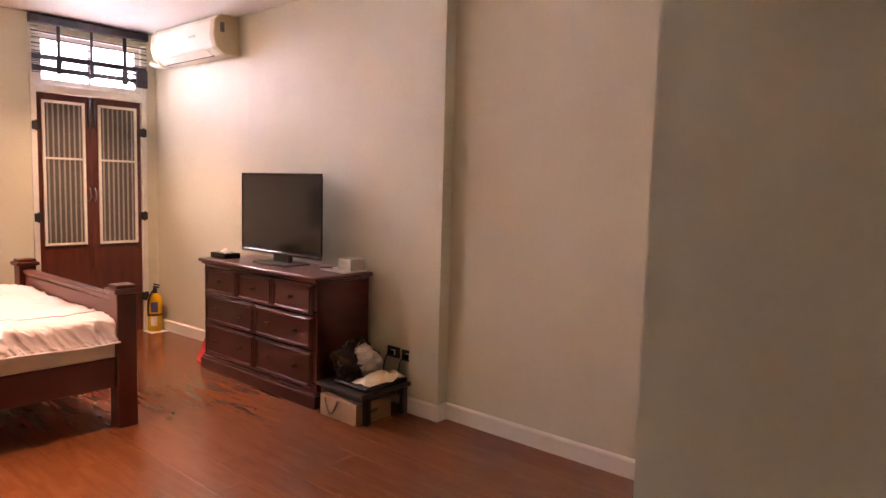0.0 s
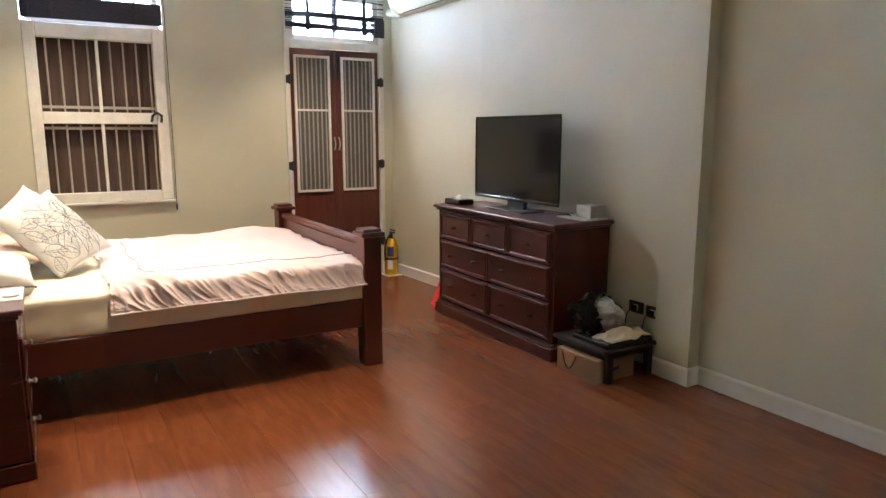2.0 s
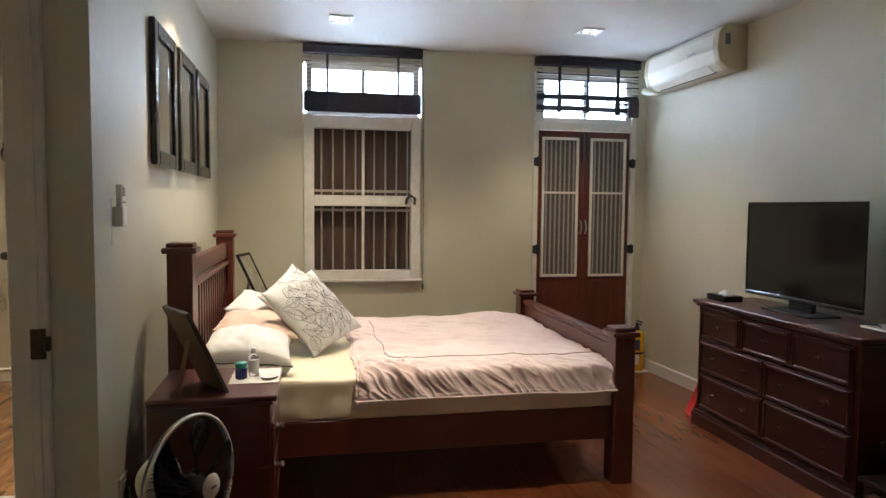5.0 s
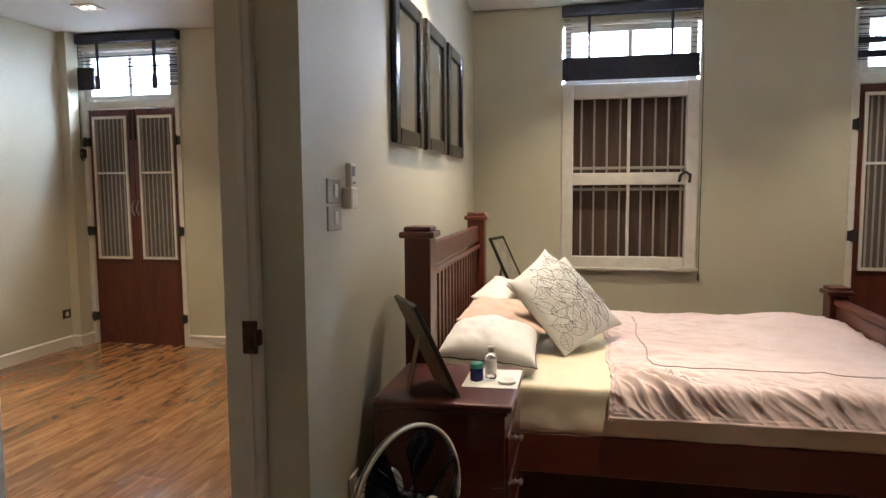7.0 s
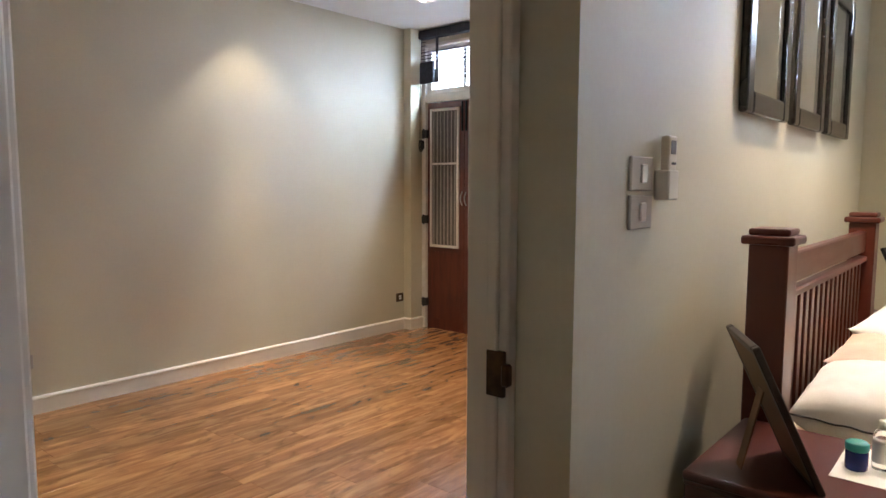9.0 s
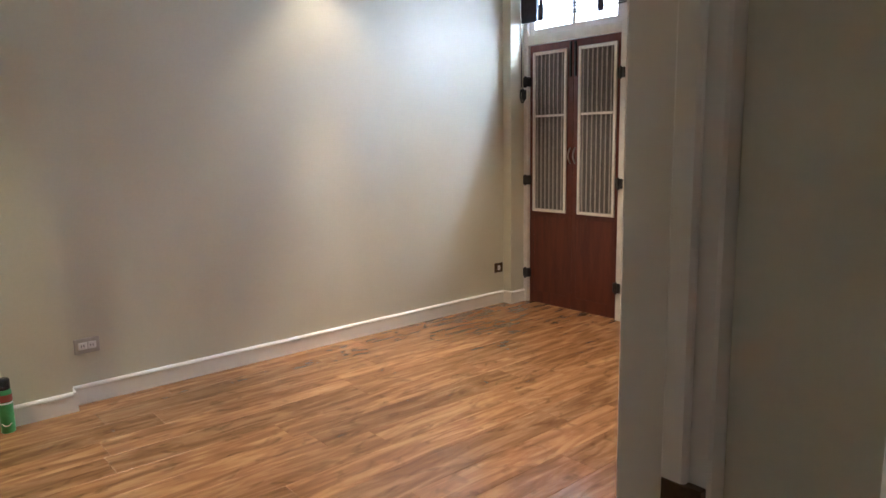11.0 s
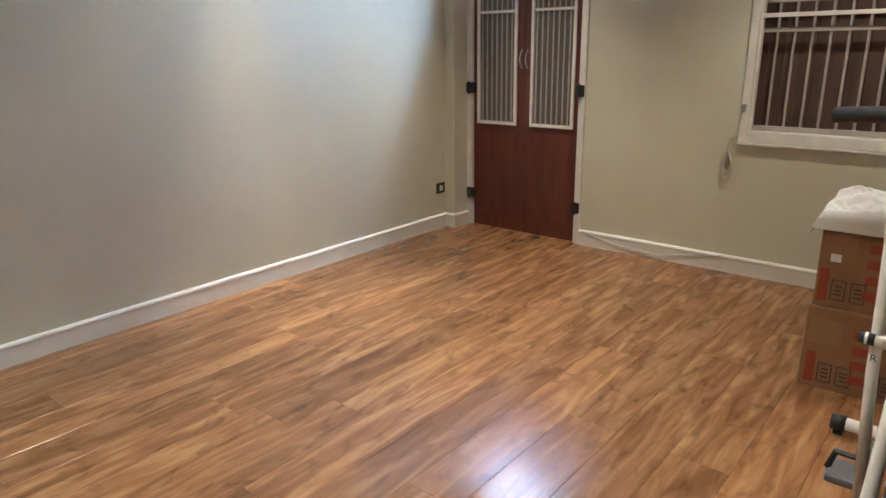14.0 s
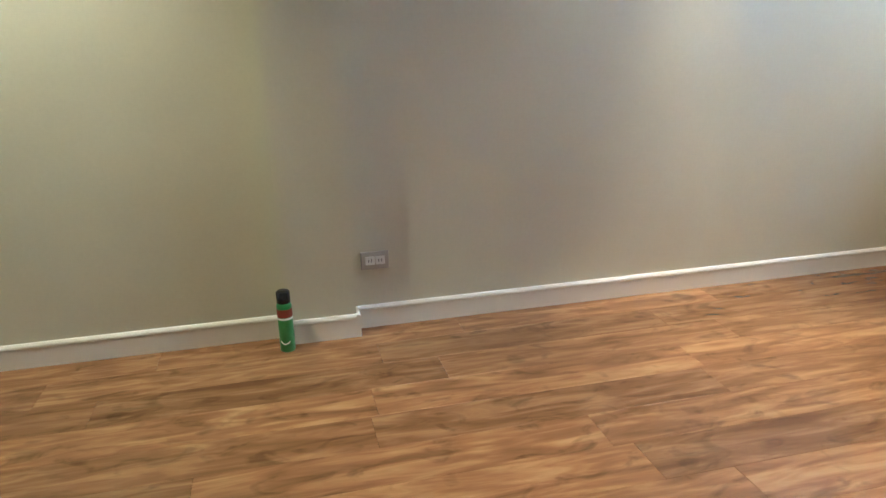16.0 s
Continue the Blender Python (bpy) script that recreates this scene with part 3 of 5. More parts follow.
def fitted(u, v):
    """The sheet over top and sides, with slack folds along its lower edge."""
    x = m0x - 0.002 + (m1x - m0x + 0.004) * u
    s = v * (Y1 - Y0 + 0.62) - 0.30
    slack = noise.noise((x * 5, v * 9, 2.0)) + 0.5 * noise.noise((x * 11 + v * 6, v * 14, 5.0))
    if s < 0:
        return (x, Y0 - 0.012 - 0.026 * abs(slack) * min(1, -s * 8, (s + 0.30) * 8), max(0.337, 0.535 + s))
    if s > Y1 - Y0 + 0.02:
        return (x, Y1 + 0.012, max(0.24, 0.535 - (s - (Y1 - Y0 + 0.02))))
    return (x, Y0 - 0.01 + s, 0.535 + 0.007 * slack)


part("fitted_sheet", sheet(60, 120, fitted, 0.003), SHEET, mattress, "cream fitted sheet with slack folds", True)


def wrinkle(x, y, s, seed):
    return noise.noise((x * s + seed, y * s * 0.7, seed * 1.7)) + 0.5 * noise.noise((x * s * 2.3, y * s * 2.1 + seed, 3.1))


def ridge(x, y, z):
    return max(0.0, 1 - 2.6 * abs(noise.noise((x, y, z)))) ** 1.6


def comforter_at(x, w):
    """Point of the comforter at x, w metres in from the mattress edge: it bends over the edge and puckers between hem and seam."""
    top, r = 0.558, 0.05
    d = max(0.0, 0.03 - w)
    a = min(d / r, 1.30)
    rest = max(0.0, d - r * 1.30)
    y = Y0 - 0.005 + max(w, 0.03) - r * math.sin(a) - rest * math.cos(1.30)
    z = top - r * (1 - math.cos(a)) - rest * math.sin(1.30)
    if w > Y1 - Y0 + 0.03:
        y, z = Y1 + 0.03, top - (w - (Y1 - Y0 + 0.03))
    b = max(0.0, min(1.0, (0.30 - w) / 0.13))
    head = max(0.0, min(1.0, (0.56 - x) / 0.16)) * max(0.0, min(1.0, w / 0.2))
    q = x + 0.8 * w + 0.05 * noise.noise((x * 4, w * 5, 3.0))
    amp = 0.55 + 0.7 * noise.noise((x * 3.0, 4.0, 1.0)) + 0.25 * (x < 0.9)
    f = b * max(0.25, amp) * (0.026 * ridge(q * 9.5, w * 4.5, 3.0) + 0.015 * ridge(q * 21, w * 10, 6.0) + 0.005 * noise.noise((q * 42, w * 20, 8.0)))
    f += head * 0.008 * ridge(x * 5, w * 9 + x * 3, 2.0)
    f += 0.006 * wrinkle(x, w, 2.4, 9.0)
    f += (1 - b) * (0.010 * ridge(x * 2.6 + w * 1.4, w * 6.0 - x * 1.2, 7.0) + 0.008 * ridge(x * 4.2 - w * 2, w * 8.0 + x, 12.0) + 0.002 * noise.noise((x * 16, w * 18, 5.0)))
    f += 0.045 * math.exp(-((x - 1.45) ** 2) / 0.06 - ((w - 1.46) ** 2) / 0.05)
    f -= 0.003 * math.exp(-((w - seam_w(x)) / 0.014) ** 2) * (x > 0.5)
    if w < -0.11:
        f += 0.004
    y -= f * math.sin(a)
    z += f * math.cos(a) + 0.010 * noise.noise((x * 2.3, 1.0, 2.0)) * min(1.0, d / 0.08)
    return (x, y, z)


def seam_w(x):
    return 0.285 + 0.02 * math.sin(x * 2.6) + 0.006 * noise.noise((x * 9, 0, 0))


def comforter(u, v):
    w = -0.13 + 2.02 * (0.35 * v + 0.65 * v * v)
    x0 = 0.315 + 0.02 * noise.noise((w * 3, 2.0, 5.0)) - 0.015 * math.exp(-((w + 0.1) / 0.1) ** 2)
    x, y, z = comforter_at(x0 + (1.713 - x0) * u, w)
    if u < 0.012:
        z -= 0.012
    return (x, y, z)


cf = solo("comforter", sheet(300, 230, comforter, 0.010), BLANKET, "pale pink cotton comforter, wrinkled and loosely spread over the bed", "comforter", smooth=True)
SEAM = surface("grey_piping", (0.26, 0.17, 0.16), (0.34, 0.24, 0.23), 0.8)
course = [(0.50 + 0.012 * math.sin(k), 1.45 - k * 0.105) for k in range(11)] + [(0.515, 0.345), (0.545, 0.305)]
course += [(0.58 + 1.11 * k / 50, seam_w(0.58 + 1.11 * k / 50)) for k in range(51)]
part("piping", bent([Vector(comforter_at(*c)) + Vector((0, 0, 0.005)) for c in course], 0.0026, 6), SEAM, cf, "grey piped seam")
part("hem", bent([Vector(comforter_at(0.302 + 1.40 * k / 120, -0.129)) + Vector((0, -0.004, 0.0)) for k in range(121)], 0.006, 8), BLANKET, cf, "stitched hem", True)


def pillow(name, at, size, turn, material, label, seed, puff=0.5, leaves=0, seam=False):
    """A soft cushion: two bulging faces that meet in a seam."""
    bm = bmesh.new()
    n = 40
    sx, sy, sz = size
    m = turn if isinstance(turn, Matrix) else pose(*at, *turn)
    grids = []
    for side in (1, -1):
        g = []
        for i in range(n + 1):
            row = []
            for j in range(n + 1):
                a, b = 2 * i / n - 1, 2 * j / n - 1
                h = ((1 - a * a) * (1 - b * b)) ** puff
                pinch = 1 - 0.07 * (1 - abs(a) ** 3) * abs(b) ** 6
                pinch2 = 1 - 0.07 * (1 - abs(b) ** 3) * abs(a) ** 6
                x, y = a * sx / 2 * pinch2 * (1 - 0.0), b * sy / 2 * pinch
                z = side * h * sz / 2 + side * h * (0.015 * wrinkle(a * 1.2, b * 1.2 + side, 2.3, seed) + 0.006 * ridge(a * 3.5 + b * 1.5, b * 2.2, seed))
                z += 0.012 * (1 - h) * noise.noise((a * 3, b * 3, seed)) * (1 if h > 0 else 1)
                row.append(bm.verts.new(m @ Vector((x, y, z))))
            g.append(row)
        for i in range(n):
            for j in range(n):
                f = (g[i][j], g[i + 1][j], g[i + 1][j + 1], g[i][j + 1])
                bm.faces.new(f if side > 0 else f[::-1])
        grids.append(g)
    bmesh.ops.remove_doubles(bm, verts=bm.verts, dist=0.0005)
    ob = solo(name, bm, material, label, "pillow" if name == "pillow" else "cushion", smooth=True)
    if seam:
        for a0, b0, a1, b1 in ((-1, -1, 1, -1), (1, -1, 1, 1), (1, 1, -1, 1), (-1, 1, -1, -1)):
            line = []
            for j in range(25):
                a, b = a0 + (a1 - a0) * j / 24, b0 + (b1 - b0) * j / 24
                pinch, pinch2 = 1 - 0.07 * (1 - abs(a) ** 3) * abs(b) ** 6, 1 - 0.07 * (1 - abs(b) ** 3) * abs(a) ** 6
                line.append(m @ Vector((a * sx / 2 * pinch2, b * sy / 2 * pinch, 0.012 * noise.noise((a * 3, b * 3, seed)))))
            part("piping", bent(line, 0.0035, 6), PRINTGREY, ob, "thin dark seam")
    if leaves:
        rng = random.Random(int(seed))

        def on(a, b, side):
            a, b = max(-0.97, min(0.97, a)), max(-0.97, min(0.97, b))
            h = ((1 - a * a) * (1 - b * b)) ** puff
            pinch = 1 - 0.07 * (1 - abs(a) ** 3) * abs(b) ** 6
            pinch2 = 1 - 0.07 * (1 - abs(b) ** 3) * abs(a) ** 6
            z = side * h * sz / 2 + side * h * (0.015 * wrinkle(a * 1.2, b * 1.2 + side, 2.3, seed) + 0.006 * ridge(a * 3.5 + b * 1.5, b * 2.2, seed)) + 0.012 * (1 - h) * noise.noise((a * 3, b * 3, seed))
            return m @ Vector((a * sx / 2 * pinch2, b * sy / 2 * pinch, z + side * 0.0012))
        ink = bmesh.new()
        for side in (1, -1):
            for k in range(leaves):
                ca, cb = -0.8 + 1.6 * ((k * 0.618) % 1), -0.8 + 1.6 * (k + 0.5) / leaves
                ang, ln, wd = rng.uniform(0, 6.28), rng.uniform(0.38, 0.60), rng.uniform(0.11, 0.18)
                ux, uy = math.cos(ang), math.sin(ang)

                def leaf(t, w):
                    return on(ca + ux * t * ln - uy * w * wd, cb + uy * t * ln + ux * w * wd, side)
                for w in (-1, 1):
                    bent([leaf(-0.5 + j / 12, w * math.sin(math.pi * j / 12) ** 0.8) for j in range(13)], 0.0010, 4, ink)
                    for j in range(2, 10, 2):
                        bent([leaf(-0.5 + j / 12, 0), leaf(-0.5 + (j + 1.4) / 12, w * 0.85 * math.sin(math.pi * (j + 1.4) / 12) ** 0.8)], 0.0006, 3, ink)
                bent([leaf(-0.75 + j / 9.6, 0) for j in range(13)], 0.0009, 4, ink)
        part("leaf_print", ink, PRINTGREY, ob, "grey leaf line print")
    return ob


LEAF = surface("white_printed_cotton", (0.70, 0.69, 0.65), (0.78, 0.77, 0.73), 0.85, 4, bump=0.2, fine=120, rough_vary=0.04)
PRINTGREY = surface("grey_textile_ink", (0.045, 0.045, 0.045), (0.08, 0.08, 0.08), 0.85, 8, bump=0.0)
pillow("pillow", (-0.245, 4.93, 0.612), (0.46, 0.66, 0.25), (0, 5, 2), LINEN, "plump white bed pillow with a thin dark seam", 1.0, 0.36, seam=True)
pillow("pillow", (-0.22, 5.40, 0.685), (0.48, 0.64, 0.13), (2, 7, 0), PEACH, "peach coloured bed pillow under others", 2.0)
pillow("pillow", (-0.20, 5.76, 0.70), (0.46, 0.66, 0.17), (3, 22, -4), LINEN, "white bed pillow leaning on the headboard", 3.0)
up = Vector((-0.02, 0.62, 0.52)).normalized()
across = Vector((0.586, 0.17, -0.285))
across = (across - across.dot(up) * up).normalized()
ex, ey = (up + across).normalized(), (up - across).normalized()
tilt = Matrix((ex, ey, ex.cross(ey))).transposed().to_4x4()
pillow("cushion", (0.10, 5.32, 0.76), (0.50, 0.50, 0.15), Matrix.Translation((0.10, 5.32, 0.765)) @ tilt, LEAF, "white square cushion with a grey leaf line print", 4.0, leaves=26)
pillow("cushion", (0.02, 5.66, 0.80), (0.48, 0.48, 0.14), Matrix.Translation((0.04, 5.68, 0.765)) @ tilt @ pose(0, 0, 0, 0, 0, 14), LEAF, "white square cushion with a grey leaf line print, behind another", 6.0, leaves=22)


# ---- bedroom: chest of drawers and what stands on it ----
def drawer(parent, x, y0, y1, z0, z1, knobs, wood=CHERRY_X):
    """A drawer front in a moulded frame, facing -x."""
    d = part("drawer", box(x - 0.012, x + 0.02, y0, y1, z0, z1, 0.004), wood, parent)
    m = bmesh.new()
    w, o = 0.022, x - 0.024
    box(o, x - 0.010, y0 + 0.006, y0 + 0.006 + w, z0 + 0.006, z1 - 0.006, 0.006, m)
    box(o, x - 0.010, y1 - 0.006 - w, y1 - 0.006, z0 + 0.006, z1 - 0.006, 0.006, m)
    box(o, x - 0.010, y0 + 0.006 + w, y1 - 0.006 - w, z0 + 0.006, z0 + 0.006 + w, 0.006, m)
    box(o, x - 0.010, y0 + 0.006 + w, y1 - 0.006 - w, z1 - 0.006 - w, z1 - 0.006, 0.006, m)
    part("moulding", m, wood, d)
    zc = (z0 + z1) / 2
    for ky in knobs:
        k = lathe([(0.016, 0), (0.016, 0.003), (0.006, 0.006), (0.006, 0.014), (0.013, 0.02), (0.014, 0.026), (0.008, 0.031)], (x - 0.012, ky, zc), 14, turn=Euler((0, radians(-90), 0)).to_matrix())
        part("knob", k, BRONZE, d, "dark bronze knob")
    return d


DX0, DX1, DY0, DY1, DTOP = 2.735, 3.19, 3.97, 5.37, 0.785
dresser = thing("dresser", ((DX0 + DX1) / 2, (DY0 + DY1) / 2, BED_Z), "dark cherry chest of seven drawers with moulded fronts", "dresser")
part("carcass", box(DX0, DX1, DY0, DY1, BED_Z + 0.10, DTOP - 0.03, 0.003), CHERRY, dresser)
pl = box(DX0 - 0.03, DX1, DY0 - 0.02, DY1 + 0.02, BED_Z, BED_Z + 0.085, 0.004)
box(DX0 - 0.02, DX1, DY0 - 0.012, DY1 + 0.012, BED_Z + 0.085, BED_Z + 0.105, 0.008, pl, 2)
part("plinth", pl, CHERRY_X, dresser)
tp = box(DX0 - 0.02, DX1, DY0 - 0.015, DY1 + 0.015, DTOP - 0.045, DTOP - 0.028, 0.006, seg=2)
box(DX0 - 0.04, DX1 + 0.01, DY0 - 0.03, DY1 + 0.03, DTOP - 0.028, DTOP, 0.01, tp, 3)
part("top", tp, CHERRY_X, dresser, "polished dark cherry top")
rows = [(DTOP - 0.26, DTOP - 0.06), (DTOP - 0.49, DTOP - 0.275), (DTOP - 0.745, DTOP - 0.505)]
fx = DX0 - 0.002
wid = DY1 - DY0 - 0.06
for k in range(3):
    a = DY0 + 0.03 + k * wid / 3
    drawer(dresser, fx, a + 0.008, a + wid / 3 - 0.008, *rows[0], [a + wid / 6])
for r in rows[1:]:
    for k in range(2):
        a = DY0 + 0.03 + k * wid / 2
        drawer(dresser, fx, a + 0.008, a + wid / 2 - 0.008, *r, [a + wid * 0.13, a + wid * 0.37])

tv = thing("television", (2.95, 4.70, DTOP), "black flat screen television, switched off, on a low stand", "television")
TX = 2.95
body = box(TX + 0.012, TX + 0.05, 4.24, 5.16, 0.87, 1.44, 0.012, seg=2)
box(TX + 0.045, TX + 0.085, 4.42, 4.98, 0.90, 1.20, 0.02, body, 2)
part("back_shell", body, PLASTIC_BLACK, tv)
bz = bmesh.new()
box(TX, TX + 0.014, 4.205, 5.19, 0.852, 0.875, 0.004, bz)
box(TX, TX + 0.014, 4.205, 5.19, 1.44, 1.455, 0.004, bz)
box(TX, TX + 0.014, 4.205, 4.22, 0.875, 1.44, 0.004, bz)
box(TX, TX + 0.014, 5.175, 5.19, 0.875, 1.44, 0.004, bz)
part("bezel", bz, PLASTIC_BLACK, tv)
part("screen", box(TX + 0.005, TX + 0.012, 4.22, 5.175, 0.875, 1.44), SCREEN, tv, "dark glossy switched-off screen")
st = box(TX - 0.085, TX + 0.13, 4.49, 4.91, DTOP, DTOP + 0.011, 0.005, seg=2)
box(TX + 0.022, TX + 0.06, 4.60, 4.80, DTOP + 0.010, 0.88, 0.008, st)
part("stand", st, RUBBER, tv, "low matt black stand")


# ---- bedroom: nightstands ----
def nightstand(y0, y1, label):
    x0, x1, top = -0.55, -0.075, 0.64
    n = thing("nightstand", ((x0 + x1) / 2, (y0 + y1) / 2, BED_Z), label, "nightstand", "nightstands beside the bed")
    part("carcass", box(x0, x1, y0 + 0.02, y1 - 0.02, BED_Z + 0.08, top - 0.03, 0.003), CHERRY, n)
    part("plinth", box(x0, x1 + 0.015, y0 + 0.005, y1 - 0.005, BED_Z, BED_Z + 0.08, 0.005), CHERRY, n)
    t = box(x0, x1 + 0.012, y0 + 0.008, y1 - 0.008, top - 0.042, top - 0.026, 0.006, seg=2)
    box(x0, x1 + 0.028, y0 - 0.004, y1 + 0.004, top - 0.026, top, 0.009, t, 3)
    part("top", t, CHERRY_X, n)
    for k in range(3):
        a = BED_Z + 0.095 + k * 0.175
        d = part("drawer", box(x1 - 0.01, x1 + 0.014, y0 + 0.04, y1 - 0.04, a, a + 0.16, 0.005), CHERRY, n)
        part("knob", lathe([(0.016, 0), (0.006, 0.006), (0.006, 0.014), (0.014, 0.024), (0.008, 0.031)], (x1 + 0.013, (y0 + y1) / 2, a + 0.08), 14, turn=Euler((0, radians(90), 0)).to_matrix()), CHROME, d, "bright metal knob")
    return n


nightstand(3.93, 4.44, "dark cherry nightstand with moulded top beside the bed")
nightstand(6.36, 6.86, "dark cherry nightstand between the bed and the window wall")


def photo_frame(base, size, yaw, lean, label, show_back):
    """An easel frame; its picture looks along its own -y, leaning back."""
    w, h = size
    ob = thing("photo_frame", base, label, "photo frame")
    m = pose(*base, 0, 0, yaw) @ pose(0, 0, 0.002, -lean, 0, 0)
    f = bmesh.new()
    fw = 0.022
    box(-w / 2, -w / 2 + fw, 0, 0.018, 0, h, 0.003, f)
    box(w / 2 - fw, w / 2, 0, 0.018, 0, h, 0.003, f)
    box(-w / 2 + fw, w / 2 - fw, 0, 0.018, 0, fw, 0.003, f)
    box(-w / 2 + fw, w / 2 - fw, 0, 0.018, h - fw, h, 0.003, f)
    part("frame", turned(f, m), PLASTIC_BLACK if not show_back else DARKWOOD, ob)
    part("backing", turned(box(-w / 2 + 0.012, w / 2 - 0.012, 0.012, 0.017, 0.012, h - 0.012), m), MATBACK, ob)
    part("picture", turned(box(-w / 2 + fw, w / 2 - fw, 0.006, 0.011, fw, h - fw), m), OLDPRINT, ob, "faded olive print")
    top = m @ Vector((0, 0.018, h * 0.62))
    foot = pose(*base, 0, 0, yaw) @ Vector((0, h * 0.42, 0.004))
    e = bmesh.new()
    box(-0.022, 0.022, -0.002, 0.002, 0, (top - foot).length, bm=e)
    d = top - foot
    side = (pose(0, 0, 0, 0, 0, yaw) @ Vector((1, 0, 0)))
    rot = Matrix((side, d.cross(side).normalized(), d.normalized())).transposed().to_4x4()
    part("easel", turned(e, Matrix.Translation(foot) @ rot), MATBACK, ob)
    return ob


DARKWOOD = surface("dark_stained_frame_wood", (0.025, 0.014, 0.009), (0.05, 0.03, 0.02), 0.35, 8, bump=0.05)


# ---- bedroom: small things on the furniture ----
photo_frame((-0.305, 4.115, 0.64), (0.27, 0.38), 120, 25, "dark easel photo frame seen from behind on the nightstand", True)
photo_frame((-0.25, 6.60, 0.64), (0.26, 0.43), 74, 26, "dark easel photo frame on the far nightstand", False)

jar = thing("jar", (-0.215, 4.22, 0.642), "small navy blue jar with a teal lid", "jar")
part("body", lathe([(0.024, 0), (0.026, 0.004), (0.026, 0.045), (0.021, 0.05)], (-0.215, 4.22, 0.642), 20), NAVY, jar, smooth=True)
part("lid", lathe([(0.026, 0.05), (0.027, 0.053), (0.027, 0.068), (0.024, 0.071)], (-0.215, 4.22, 0.642), 20), TEAL, jar, "teal screw lid", True)
bottle = thing("bottle", (-0.165, 4.26, 0.642), "clear plastic bottle with a pale label", "bottle")
part("body", lathe([(0.021, 0), (0.023, 0.004), (0.023, 0.085), (0.018, 0.098), (0.010, 0.104)], (-0.165, 4.26, 0.642), 20), CLEAR, bottle, smooth=True)
part("label", lathe([(0.0235, 0.02), (0.0236, 0.021), (0.0236, 0.07), (0.0235, 0.071)], (-0.165, 4.26, 0.642), 20), WHITEPLASTIC, bottle, "pale paper label", True)
part("cap", lathe([(0.012, 0.104), (0.012, 0.124), (0.010, 0.127)], (-0.165, 4.26, 0.642), 16), WHITEPLASTIC, bottle, "white cap", True)
solo("cloth", sheet(14, 14, lambda u, v: (-0.26 + 0.21 * u, 4.13 + 0.26 * v, 0.6402 + 0.002 * (1 + noise.noise((u * 4, v * 4, 1)))), 0.001), LINEN, "white folded cloth under bottles on the nightstand", "cloth")
solo("dish", lathe([(0.02, 0), (0.034, 0.002), (0.037, 0.012), (0.034, 0.012), (0.02, 0.004)], (-0.095, 4.20, 0.643), 20), WHITEPLASTIC, "small white dish on the nightstand cloth", "dish", smooth=True)

tray = thing("tissue_box", (2.86, 5.27, DTOP), "flat black tissue box with a white tissue", "tissue box")
part("body", box(2.79, 2.93, 5.17, 5.38, DTOP, DTOP + 0.042, 0.006), PLASTIC_BLACK, tray)
part("tissue", sheet(10, 8, lambda u, v: (2.83 + 0.06 * u, 5.23 + 0.09 * v, DTOP + 0.044 + 0.028 * math.sin(3.1 * u) * math.sin(3.1 * v) + 0.008 * noise.noise((u * 5, v * 5, 2))), 0.001), LINEN, tray, "white tissue")
wb = thing("carton", (3.09, 4.05, DTOP), "small grey-beige cardboard box on booklets", "box")
part("body", box(3.03, 3.16, 3.985, 4.115, DTOP + 0.012, DTOP + 0.092, 0.004), GREYBOX, wb)
part("label", box(3.0285, 3.0305, 4.02, 4.08, DTOP + 0.05, DTOP + 0.075), GREYPLATE, wb, "faint grey label")
solo("booklet", box(2.97, 3.175, 3.975, 4.24, DTOP, DTOP + 0.011, 0.002), LINEN, "white booklets stacked on the dresser", "booklet")
solo("cable", bent([(3.03, 4.30, DTOP + 0.006), (3.0, 4.22, DTOP + 0.016), (3.03, 4.19, DTOP + 0.017), (3.0, 4.14, DTOP + 0.017)], 0.004, 8), PLASTIC_BLACK, "short black cable on the dresser", "cable")

# low stool with a carton under it, and a tray, bag and cloth on top
stool = thing("stool", (2.915, 3.70, BED_Z), "low black wooden stool with a thick carved top", "stool")
S0, S1, R0, R1, STOP = 2.70, 3.13, 3.48, 3.93, 0.115
seat = box(S0, S1, R0, R1, STOP - 0.028, STOP, 0.01, seg=2)
part("seat", seat, BLACKWOOD, stool)
ap = box(S0 + 0.03, S1 - 0.03, R0 + 0.03, R1 - 0.03, STOP - 0.065, STOP - 0.026, 0.004)
part("apron", ap, BLACKWOOD, stool)
for sx in (S0 + 0.035, S1 - 0.075):
    for sy in (R0 + 0.002, R1 - 0.044):
        part("leg", box(sx, sx + 0.042, sy, sy + 0.042, BED_Z, STOP - 0.027, 0.006), BLACKWOOD, stool)
carton = thing("cardboard_box", (2.87, 3.70, BED_Z), "brown cardboard box with a cord handle under the stool", "box")
part("body", box(2.69, 2.99, 3.528, 3.872, BED_Z, 0.046, 0.003), CARD, carton)
part("cord_handle", bent(curve_points((2.687, 3.82, 0.03), (2.675, 3.76, -0.15), (2.687, 3.70, 0.03), 12), 0.004, 8), BLACK, carton, "dark cord handle")
# A dark plate on the solid card, coloured as the shade inside the hole.
part("hand_hole", box(2.81, 2.87, 3.5265, 3.529, -0.03, -0.008, 0.001), INK_GAP, carton, "dark hand hole")
solo("tray", box(2.74, 3.11, 3.50, 3.80, STOP, STOP + 0.03, 0.006), PLASTIC_BLACK, "flat black tray on the stool", "tray")


